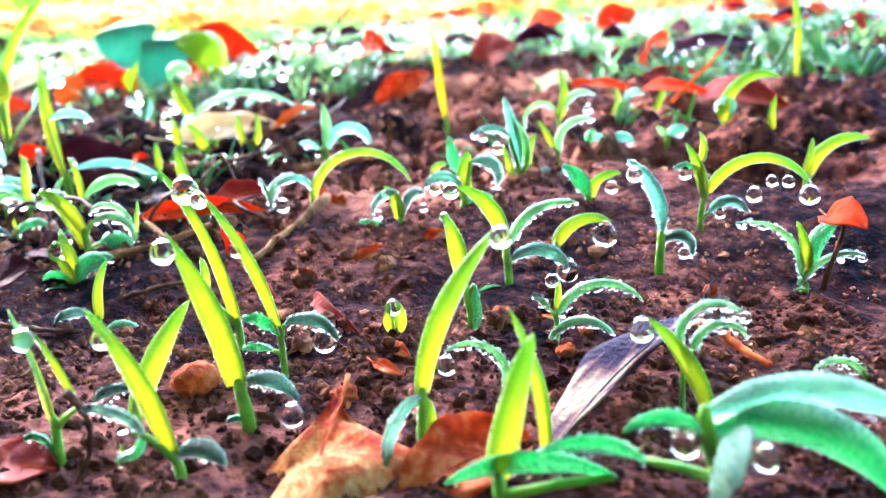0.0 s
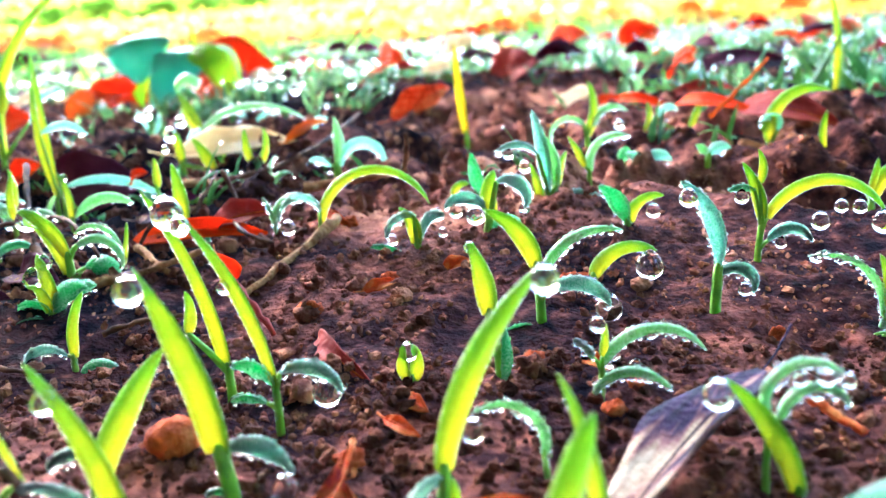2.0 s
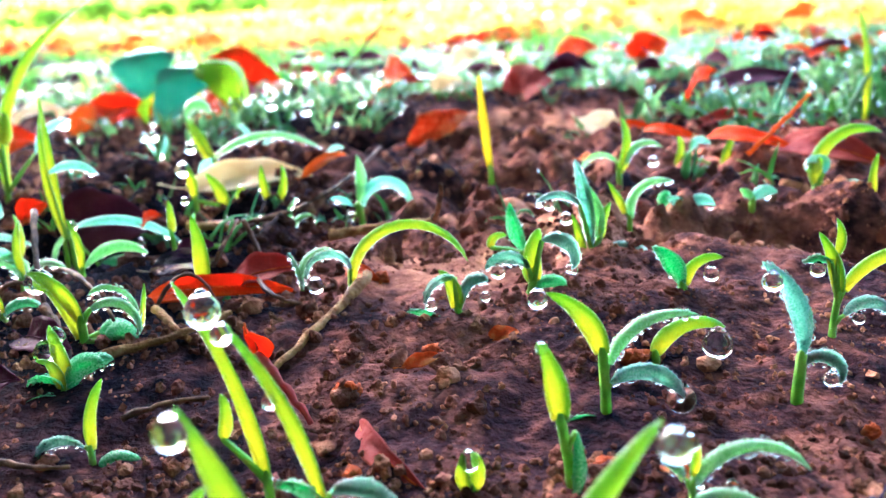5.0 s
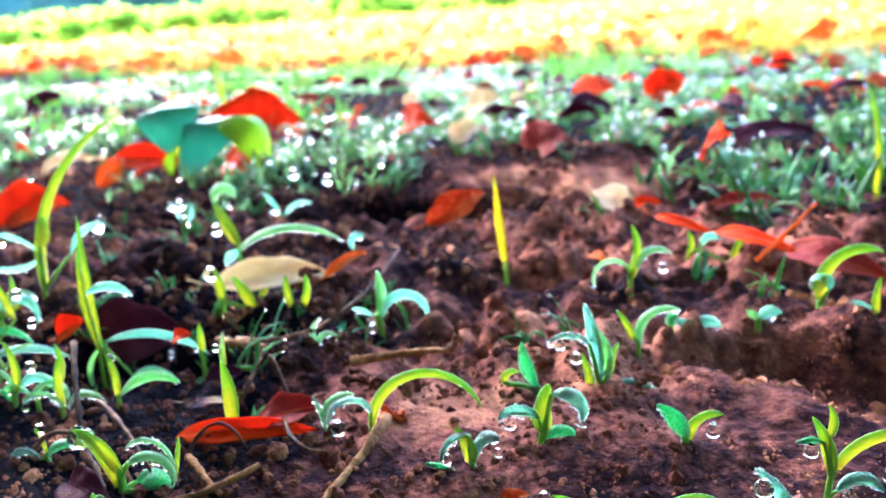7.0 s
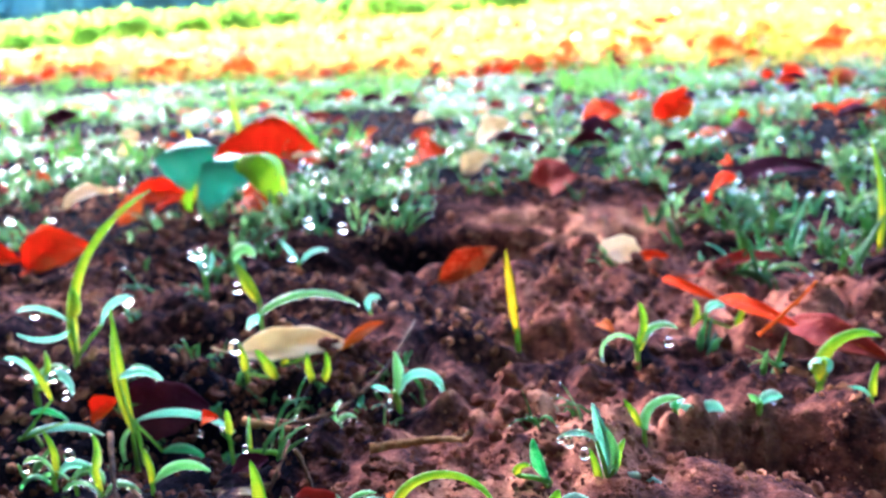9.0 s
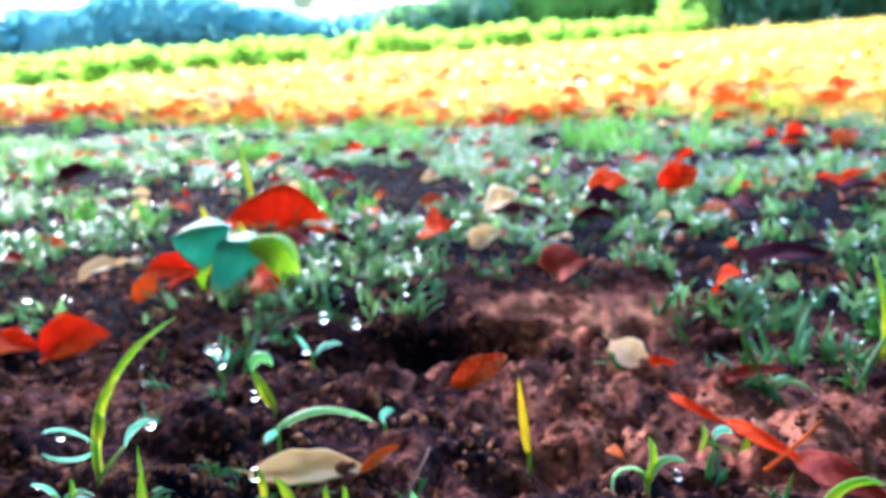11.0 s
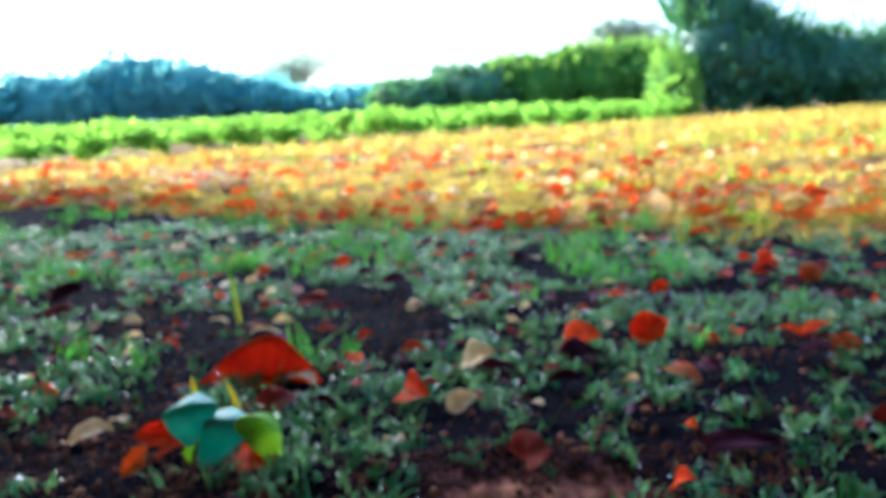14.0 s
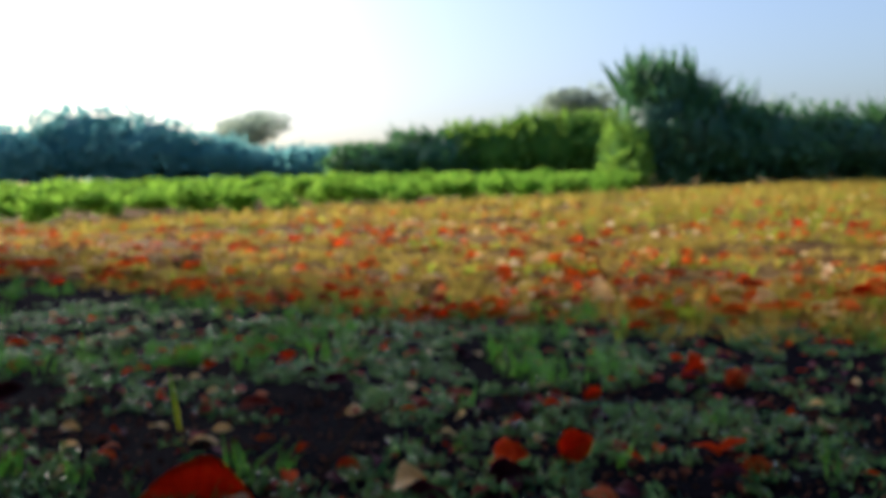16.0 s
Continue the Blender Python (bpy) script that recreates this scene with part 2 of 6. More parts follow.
M = {
    # darkest soil stop is blue-black, shade between the plants painted into it
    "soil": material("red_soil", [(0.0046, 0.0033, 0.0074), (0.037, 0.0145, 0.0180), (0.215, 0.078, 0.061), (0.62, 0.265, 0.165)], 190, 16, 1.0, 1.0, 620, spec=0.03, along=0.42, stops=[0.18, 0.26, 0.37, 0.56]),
    "field": material("dry_field_soil", [(0.055, 0.026, 0.011), (0.18, 0.095, 0.028), (0.34, 0.22, 0.065)], 18, 1.2, 0.9, 0.8, 60, spec=0.1),
    "crumb": material("soil_crumbs", [(0.022, 0.009, 0.010), (0.13, 0.042, 0.030), (0.54, 0.24, 0.14)], 120, 14, 0.95, 1.0, 1100, spec=0.08, random_tint=0.75),
    "clod": material("red_clod", [(0.13, 0.018, 0.007), (0.44, 0.075, 0.018), (0.62, 0.20, 0.08)], 240, 60, 0.85, 0.9, 900, spec=0.15),
    "blade": material("blade_green", [(0.76, 0.68, 0.008), (0.58, 0.66, 0.008), (0.13, 0.48, 0.018), (0.03, 0.32, 0.04)], 160, 60, 0.36, 0.15, 700, glow=(0.86, 0.92, 0.01), mix=0.55, along=0.5, stops=[0.25, 0.48, 0.72, 0.95], frost=((0.80, 0.90, 0.72), 0.8, 0.10), tint_mix=0.30, split=((0.035, 0.36, 0.02), 0.8)),
    "gold": material("golden_blade", [(0.72, 0.56, 0.006), (0.76, 0.64, 0.008), (0.55, 0.60, 0.012)], 160, 60, 0.4, 0.15, 700, glow=(0.98, 0.82, 0.005), mix=0.55),
    "coty": material("cotyledon_teal", [(0.03, 0.30, 0.075), (0.08, 0.46, 0.16), (0.24, 0.62, 0.31)], 260, 90, 0.3, 0.12, 1300, glow=(0.18, 0.76, 0.26), mix=0.6, frost=((0.86, 0.94, 0.89), 0.3, 0.45)),
    "dew": material("dew_filmed_leaf", [(0.06, 0.37, 0.18), (0.17, 0.52, 0.31), (0.38, 0.68, 0.50)], 420, 80, 0.25, 0.2, 1600, glow=(0.50, 0.93, 0.70), mix=0.72, frost=((0.92, 0.96, 0.93), 0.35, 0.6)),
    "bead": material("beaded_leaf", [(0.12, 0.40, 0.12), (0.28, 0.60, 0.24), (0.48, 0.72, 0.40)], 300, 60, 0.3, 0.12, 1200, glow=(0.50, 0.92, 0.32), mix=0.56, frost=((0.88, 0.95, 0.88), 0.35, 0.45)),
    "stem": material("seedling_stem", [(0.05, 0.2, 0.02), (0.2, 0.42, 0.04), (0.4, 0.5, 0.08)], 200, 50, 0.45, 0.2, 900, glow=(0.4, 0.8, 0.05), mix=0.25),
    "broad": material("broad_teal", [(0.12, 0.44, 0.34), (0.2, 0.56, 0.45), (0.34, 0.68, 0.58)], 60, 20, 0.25, 0.2, 300, glow=(0.25, 0.75, 0.55), mix=0.5),
    "broady": material("broad_lime", [(0.25, 0.5, 0.02), (0.42, 0.62, 0.02), (0.5, 0.66, 0.04)], 60, 20, 0.4, 0.2, 300, glow=(0.7, 0.95, 0.02), mix=0.55),
    "carpet": material("carpet_leaf", [(0.012, 0.09, 0.04), (0.08, 0.28, 0.13), (0.46, 0.63, 0.34)], 90, 8, 0.5, 0.05, 500, glow=(0.31, 0.54, 0.155), mix=0.45, random_tint=0.9, random_hue=0.09, spec=0.12),
    "tuft": material("fresh_grass", [(0.03, 0.16, 0.02), (0.08, 0.27, 0.035), (0.2, 0.38, 0.06)], 60, 6, 0.45, 0.1, 400, glow=(0.25, 0.65, 0.05), mix=0.4, random_tint=0.5),
    "straw": material("dry_straw", [(0.20, 0.12, 0.010), (0.36, 0.27, 0.028), (0.50, 0.44, 0.09)], 40, 1.6, 0.8, 0.1, 300, glow=(0.64, 0.47, 0.09), mix=0.52, random_tint=0.6, spec=0.12),
    "lush": material("yellow_green_grass", [(0.07, 0.12, 0.010), (0.20, 0.25, 0.020), (0.36, 0.38, 0.04)], 40, 1.6, 0.7, 0.1, 300, glow=(0.50, 0.58, 0.04), mix=0.5, random_tint=0.5, spec=0.12),
    "red": material("scarlet_leaf", [(0.34, 0.014, 0.001), (0.70, 0.058, 0.002), (0.82, 0.14, 0.004)], 70, 22, 0.6, 0.5, 350, glow=(1.0, 0.14, 0.001), mix=0.5, spec=0.05),
    "pinkred": material("dull_red_leaf", [(0.09, 0.009, 0.014), (0.30, 0.04, 0.04), (0.48, 0.13, 0.10)], 80, 25, 0.6, 0.5, 400, glow=(0.75, 0.12, 0.08), mix=0.3, spec=0.1),
    "splinter": material("bark_splinter", [(0.06, 0.022, 0.010), (0.26, 0.11, 0.045), (0.50, 0.29, 0.14)], 300, 50, 0.8, 0.8, 700, spec=0.1),
    "rust": material("rusty_leaf", [(0.14, 0.012, 0.005), (0.56, 0.075, 0.014), (0.74, 0.32, 0.11)], 420, 60, 0.55, 0.4, 500, glow=(0.9, 0.15, 0.02), mix=0.35, spec=0.1, stops=[0.36, 0.48, 0.62]),
    "sandy": material("sandy_rust_leaf", [(0.07, 0.008, 0.035), (0.46, 0.035, 0.02), (0.62, 0.14, 0.035), (0.74, 0.36, 0.12), (0.86, 0.60, 0.30)], 520, 60, 0.65, 0.7, 900, glow=(0.9, 0.22, 0.03), mix=0.2, spec=0.1, stops=[0.06, 0.20, 0.38, 0.55, 0.74], along=0.40, grain=1.6),
    # orange leaf; over the field it paints sunlight onto red litter
    "orange": material("orange_leaf", [(0.34, 0.05, 0.008), (0.60, 0.15, 0.02), (0.75, 0.34, 0.08)], 30, 8, 0.55, 0.3, 200, glow=(0.92, 0.30, 0.03), mix=0.55, spec=0.1, random_tint=0.5),
    "pale": material("pale_tan_leaf", [(0.52, 0.30, 0.13), (0.74, 0.58, 0.36), (0.80, 0.72, 0.55)], 90, 30, 0.5, 0.3, 450, glow=(0.96, 0.80, 0.52), mix=0.58, spec=0.2),
    "purple": material("dark_plum_leaf", [(0.028, 0.004, 0.016), (0.07, 0.010, 0.034), (0.14, 0.028, 0.055)], 80, 25, 0.65, 0.4, 400, glow=(0.25, 0.02, 0.07), mix=0.2, spec=0.1),
    "grey": material("weathered_leaf", [(0.006, 0.003, 0.016), (0.035, 0.014, 0.05), (0.20, 0.09, 0.09), (0.36, 0.26, 0.18), (0.50, 0.41, 0.30)], 420, 120, 0.6, 0.8, 900, stops=[0.22, 0.42, 0.56, 0.70, 0.88], spec=0.1, stretch=(0.12, 1, 1), along=0.36, grain=2.8),
    "twig": material("brown_twig", [(0.015, 0.008, 0.009), (0.075, 0.032, 0.02), (0.28, 0.13, 0.07)], 250, 60, 0.7, 0.5, 900, spec=0.15),
    "crop": material("crop_leaf", [(0.08, 0.23, 0.02), (0.15, 0.33, 0.03), (0.25, 0.41, 0.055)], 6, 0.8, 0.75, 0.1, 40, glow=(0.45, 0.70, 0.07), mix=0.42, random_tint=0.35, spec=0.05),
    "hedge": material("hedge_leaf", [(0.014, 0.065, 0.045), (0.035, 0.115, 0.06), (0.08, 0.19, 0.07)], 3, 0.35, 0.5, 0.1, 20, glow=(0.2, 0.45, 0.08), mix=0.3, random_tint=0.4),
    # lighter copy of the hedge leaf, with sunshine put into its colour
    "hedgelit": material("sun_tinted_hedge_leaf", [(0.035, 0.13, 0.025), (0.08, 0.20, 0.035), (0.17, 0.29, 0.05)], 3, 0.35, 0.6, 0.1, 20, glow=(0.34, 0.50, 0.05), mix=0.42, random_tint=0.4, spec=0.1),
    # tree leaf greyed and lightened so that its colour carries the haze
    "hazeleaf": material("hazed_tree_leaf", [(0.16, 0.22, 0.16), (0.24, 0.30, 0.22), (0.32, 0.38, 0.28)], 2, 0.3, 0.6, 0.0, 20, glow=(0.5, 0.6, 0.45), mix=0.5, random_tint=0.4),
    # hedge leaf paled and blued, with distance haze put into its colour
    "hedgehaze": material("hazed_hedge_leaf", [(0.06, 0.19, 0.24), (0.11, 0.28, 0.31), (0.19, 0.37, 0.30)], 3, 0.35, 0.6, 0.1, 20, glow=(0.30, 0.66, 0.55), mix=0.5, random_tint=0.3, spec=0.1),
    "bark": material("bark", [(0.04, 0.028, 0.02), (0.12, 0.085, 0.06), (0.2, 0.15, 0.1)], 12, 2, 0.85, 0.6, 30),
    "water": water_material(),
}


# ---------------- mesh helpers ----------------
def mesh_of(name, verts, faces, mat, smooth=True, along=None, across=None):
    me = bpy.data.meshes.new(name)
    me.from_pydata(verts if isinstance(verts, list) else verts.tolist(), [], faces if isinstance(faces, list) else faces.tolist())
    me.materials.append(mat)
    if smooth:
        me.polygons.foreach_set("use_smooth", np.ones(len(me.polygons), dtype=bool))
    if along is not None:
        at = me.attributes.new("along", "FLOAT", "POINT")
        at.data.foreach_set("value", np.asarray(along, dtype=np.float32))
    if across is not None:
        at = me.attributes.new("across", "FLOAT", "POINT")
        at.data.foreach_set("value", np.asarray(across, dtype=np.float32))
    me.update()
    return me


def part(name, me, parent=None, label=""):
    ob = new(name, me)
    if parent is not None:
        ob.parent = parent
    return tagged(ob, label)


def thing(name, loc, label, category, group="", kind=""):
    ob = new(name)
    ob.empty_display_size = 0.005
    ob.location = loc
    return tagged(ob, label, category, group, kind)


def ball(sub):
    bm = bmesh.new()
    bmesh.ops.create_icosphere(bm, subdivisions=sub, radius=1.0)
    v = np.array([q.co[:] for q in bm.verts])
    f = np.array([[q.index for q in p.verts] for p in bm.faces])
    bm.free()
    return v, f


BALL1, BALL2, BALL3 = ball(1), ball(2), ball(3)


def many(proto, mats):
    """Copies of one small shape (verts, faces) under 4x4 matrices, as joined arrays."""
    v, f = proto
    mats = np.asarray(mats)
    vv = np.einsum("nij,vj->nvi", mats[:, :3, :3], v) + mats[:, None, :3, 3]
    ff = f[None] + (np.arange(len(mats)) * len(v))[:, None, None]
    return vv.reshape(-1, 3), ff.reshape(-1, f.shape[1])


def join(parts):
    vs, fs, k = [], [], 0
    for v, f in parts:
        vs.append(np.asarray(v))
        fs += (np.asarray(f) + k).tolist()
        k += len(v)
    return np.concatenate(vs), fs


def turn(rx, ry, rz, s=(1, 1, 1), loc=(0, 0, 0)):
    return np.array(Matrix.LocRotScale(loc, Euler((rx, ry, rz)), s))


def tube(points, radii, sides=6):
    """A closed round tube along points."""
    p = np.asarray(points, dtype=float)
    v, f = [], []
    for i in range(len(p)):
        t = p[min(i + 1, len(p) - 1)] - p[max(i - 1, 0)]
        t = t / (np.linalg.norm(t) + 1e-12)
        a = np.cross(t, (0.3, 0.9, 0.1) if abs(t[1]) < 0.8 else (1, 0, 0))
        a /= np.linalg.norm(a)
        b = np.cross(t, a)
        for k in range(sides):
            an = 2 * math.pi * k / sides
            v.append(p[i] + radii[i] * (a * math.cos(an) + b * math.sin(an)))
    for i in range(len(p) - 1):
        for k in range(sides):
            k2 = (k + 1) % sides
            f.append([i * sides + k, i * sides + k2, (i + 1) * sides + k2, (i + 1) * sides + k])
    f.append(list(range(sides))[::-1])
    f.append([(len(p) - 1) * sides + k for k in range(sides)])
    return np.array(v), f


def joined(pieces):
    vs, fs, k = [], [], 0
    for v, f in pieces:
        vs.append(np.asarray(v))
        fs += [[q + k for q in face] for face in f]
        k += len(v)
    return np.concatenate(vs), fs


# ---------------- ground ----------------
def lattice(i, j, seed):
    h = np.sin(i * 127.1 + j * 311.7 + seed * 74.7) * 43758.5453
    return h - np.floor(h)


def value_noise(x, y, seed=0):
    i, j = np.floor(x), np.floor(y)
    u, v = x - i, y - j
    u, v = u * u * (3 - 2 * u), v * v * (3 - 2 * v)
    a, b = lattice(i, j, seed), lattice(i + 1, j, seed)
    c, d = lattice(i, j + 1, seed), lattice(i + 1, j + 1, seed)
    return (a * (1 - u) + b * u) * (1 - v) + (c * (1 - u) + d * u) * v - 0.5


def bowl(x, y, cx, cy, rx, ry):
    return np.exp(-(((x - cx) / rx) ** 2 + ((y - cy) / ry) ** 2) ** 1.6)


def lie(y):
    """The gentle swell of the ground away from the camera."""
    return np.interp(y, (0.20, 0.26, 0.31, 0.43, 0.50, 0.60, 0.80, 1.2, 3.0), (0.0, 0.008, 0.0125, 0.0185, 0.015, 0.006, 0.008, 0.012, 0.014))


def ground_z(x, y):
    x, y = np.asarray(x, dtype=float), np.asarray(y, dtype=float)
    z = lie(y) + 0.0034 * value_noise(x / 0.014, y / 0.014, 1) + 0.0026 * np.abs(value_noise(x / 0.006, y / 0.006, 2)) + 0.0013 * value_noise(x / 0.0032, y / 0.0032, 8)
    z = z + 0.004 * value_noise(x / 0.05, y / 0.05, 3) * np.clip(y / 0.25, 0, 1.5)
    z = z + 0.014 * value_noise(x / 0.22, y / 0.22, 4) * np.clip((y - 0.3) / 0.5, 0, 1)
    rough = np.clip((y - 0.27) / 0.08, 0, 1) * np.clip((0.75 - y) / 0.1, 0, 1)
    z = z + rough * 0.032 * np.abs(value_noise(x / 0.030, y / 0.030, 5)) + rough * 0.019 * np.abs(value_noise(x / 0.012, y / 0.012, 6)) - rough * 0.0125
    # hollow under a bank, dark holes and a furrow
    z = z - 0.037 * np.exp(-(((x + 0.020) / 0.105) ** 2 + ((y - 0.638) / 0.044) ** 2) ** 3)
    z = z + 0.016 * bowl(x, y, 0.000, 0.770, 0.200, 0.050)
    z = z - 0.024 * bowl(x, y, 0.112, 0.324, 0.030, 0.013) - 0.020 * bowl(x, y, 0.150, 0.300, 0.03, 0.02)
    z = z - 0.016 * bowl(x, y, -0.110, 0.355, 0.06, 0.03) - 0.018 * bowl(x, y, -0.16, 0.45, 0.06, 0.03)
    z = z - 0.016 * bowl(x, y, 0.055, 0.425, 0.02, 0.014) - 0.014 * bowl(x, y, 0.02, 0.405, 0.02, 0.012)
    z = z - 0.02 * bowl(x, y, -0.16, 0.63, 0.07, 0.02) - 0.012 * bowl(x, y, 0.13, 0.66, 0.03, 0.02)
    far = np.clip((y - 1.5) / 3.0, 0, 1)
    z = z + far * (0.06 * value_noise(x / 0.7, y / 0.45, 7) + 0.075 * value_noise(x / 0.24, y / 0.2, 9) * np.clip((14 - y) / 4, 0, 1))
    rise = np.clip(y, 3.0, 45.0) - 3.0
    z = z + 0.045 * rise * np.clip(rise / 2.0, 0, 1)
    return z


def spread(fine, inner, outer, growth):
    out, step, p = [], fine, inner
    while p < outer:
        step *= growth
        p += step
        out.append(p)
    return out


ys = [-400, -150, -60, -25, -10, -4, -1.5, -0.6, -0.25, -0.1, 0.0] + [0.05, 0.08] + list(np.arange(0.1, 0.3, 0.0015)) + list(np.arange(0.3, 0.86, 0.003)) + spread(0.003, 0.86, 1500.0, 1.05)
xr = spread(0.003, 0.24, 1500.0, 1.075)
xs = [-v for v in xr[::-1]] + list(np.arange(-0.24, -0.1, 0.003)) + list(np.arange(-0.1, 0.13, 0.0015)) + list(np.arange(0.13, 0.2401, 0.003)) + xr
gx, gy = np.meshgrid(np.array(xs), np.array(ys))
gz = ground_z(gx, gy)
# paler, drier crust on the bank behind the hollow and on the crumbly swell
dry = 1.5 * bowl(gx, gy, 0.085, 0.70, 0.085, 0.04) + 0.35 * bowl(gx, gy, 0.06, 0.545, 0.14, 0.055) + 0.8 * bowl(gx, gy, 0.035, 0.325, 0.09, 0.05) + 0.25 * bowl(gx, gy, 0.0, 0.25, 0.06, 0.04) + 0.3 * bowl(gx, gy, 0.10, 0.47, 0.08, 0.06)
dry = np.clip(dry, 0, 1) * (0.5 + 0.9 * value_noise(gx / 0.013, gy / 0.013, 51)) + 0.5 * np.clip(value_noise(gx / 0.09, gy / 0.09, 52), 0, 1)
# soil darkened outside the near patch: shade among the seedlings put into its colour
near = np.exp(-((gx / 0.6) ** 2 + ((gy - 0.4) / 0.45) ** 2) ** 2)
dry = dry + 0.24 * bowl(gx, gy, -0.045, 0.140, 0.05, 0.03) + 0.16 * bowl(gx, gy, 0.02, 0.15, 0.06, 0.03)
# and a darker soil patch at the left
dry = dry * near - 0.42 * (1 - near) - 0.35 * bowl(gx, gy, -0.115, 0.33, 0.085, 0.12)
nx, ny = len(xs), len(ys)
idx = np.arange(nx * ny).reshape(ny, nx)
quads = np.stack([idx[:-1, :-1], idx[:-1, 1:], idx[1:, 1:], idx[1:, :-1]], -1).reshape(-1, 4)
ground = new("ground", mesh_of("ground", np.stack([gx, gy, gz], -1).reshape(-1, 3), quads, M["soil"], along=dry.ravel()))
ground.data.materials.append(M["field"])
# thatch of dead grass over the open field
mid_x, mid_y = (gx[:-1, :-1] + gx[1:, 1:]) / 2, (gy[:-1, :-1] + gy[1:, 1:]) / 2
thatch = mid_y > 2.95 - 0.64 * np.clip(mid_x, -3, 3) + 0.5 * value_noise(mid_x / 0.12, mid_y / 0.12, 61)
ground.data.polygons.foreach_set("material_index", thatch.ravel().astype(np.int32))
tagged(ground, "damp red-brown soil, crumbly, with hollows and furrows", "ground", kind="structure")

# ---------------- far things: shade trees, hedge, crop, distant trees ----------------
LEAF_CARD = (np.array([(-0.5, 0, 0), (-0.1, 0.22, 0.05), (0.5, 0, -0.04), (-0.1, -0.22, 0.05)]), np.array([(0, 1, 2), (0, 2, 3)]))
BLADE_CARD = (np.array([(-0.04, 0, 0), (0.04, 0, 0), (-0.035, 0.06, 0.5), (0.035, 0.06, 0.5), (0, 0.22, 1.0)]), np.array([(0, 1, 3), (0, 3, 2), (2, 3, 4)]))


def foliage(lobes, count, size, rng):
    """Leaf clumps over the skin of several lobes; each lobe: centre and radii."""
    weights = np.array([l[3] * l[4] + l[4] * l[5] + l[3] * l[5] for l in lobes])
    pick = rng.choice(len(lobes), count, p=weights / weights.sum())
    mats = []
    for k in pick:
        cx, cy, cz, rx, ry, rz = lobes[k]
        d = rng.normal(size=3)
        d /= np.linalg.norm(d)
        r = rng.uniform(0.72, 1.12) if rng.random() < 0.85 else rng.uniform(1.1, 1.35)
        s = size * rng.uniform(0.6, 1.5)
        mats.append(turn(*rng.uniform(0, 6.28, 3), (s, s, s), (cx + rx * r * d[0], cy + ry * r * d[1], cz + rz * r * d[2])))
    return many(LEAF_CARD, mats)


def lumpy(lobes, shrink, rng):
    pieces = []
    for cx, cy, cz, rx, ry, rz in lobes:
        v = BALL2[0] * (1 + 0.10 * rng.normal(size=(len(BALL2[0]), 1)))
        pieces.append((v * (rx * shrink, ry * shrink, rz * shrink) + (cx, cy, cz), BALL2[1]))
    return join(pieces)


def bush(name, x, y, lobes, count, size, mat, label, category, seed, group="", spikes=0, kind=""):
    rng = np.random.default_rng(seed)
    z = float(ground_z(x, y))
    ob = thing(name, (x, y, z - 0.05), label, category, group, kind)
    v, f = lumpy(lobes, 0.8, rng)
    part("inner_foliage", mesh_of("inner_foliage", v, f, mat), ob)
    v, f = foliage(lobes, count, size, rng)
    part("foliage", mesh_of("foliage", v, f, mat, smooth=False), ob)
    if spikes:
        mats = []
        top = [l for l in lobes if l[2] + l[5] > 0.75 * max(q[2] + q[5] for q in lobes)]
        for _ in range(spikes):
            l = top[rng.integers(len(top))]
            s = rng.uniform(0.5, 1.1) * l[5]
            mats.append(turn(rng.uniform(-0.5, 0.4), rng.uniform(-0.5, 0.5), rng.uniform(0, 6.28), (s * 1.3, s * 0.7, s),
                             (l[0] + rng.uniform(-1, 1) * l[3] * 0.9, l[1] + rng.uniform(-0.5, 0.5) * l[4], l[2] + 0.45 * l[5])))
        v, f = many(BLADE_CARD, mats)
        tagged(part("shoot_mass", mesh_of("shoot_mass", v, f, mat, smooth=False), ob), kind="stuff")
    v, f = tube([(0, 0, -0.1), (0.05, 0, 0.4), (0, 0.05, lobes[0][2])], [0.12, 0.1, 0.05])
    part("trunk", mesh_of("trunk", v, f, M["bark"]), ob)
    return ob


# tall trees added outside the view: six shade the near ground, seven block sky
for i, (x, y) in enumerate(((-12.2, 9.0), (-12.6, 5.0), (-12.4, 1.2), (-12.6, -2.6), (-12.4, -6.4), (-12.5, -10.2), (-7, -12), (-2, -13), (3, -12.5), (8, -11), (11.5, -7), (12.5, -2.5), (12.8, 2.0))):
    bush("unseen_shade_tree", x, y, [(0, 0, 5.0, 2.4, 2.2, 4.2), (0.5, -1.6, 3.0, 2.2, 1.8, 2.8), (-0.4, 1.0, 7.0, 2.0, 1.6, 2.6), (0, -2.0, 6.5, 2.0, 1.8, 2.8), (0.2, 0.6, 1.6, 2.0, 2.0, 1.6)],
         2600, 0.45, M["hedge"], "unseen dense dark green tree that keeps light off the near ground", "tree", 40 + i, "shade trees beside the field")

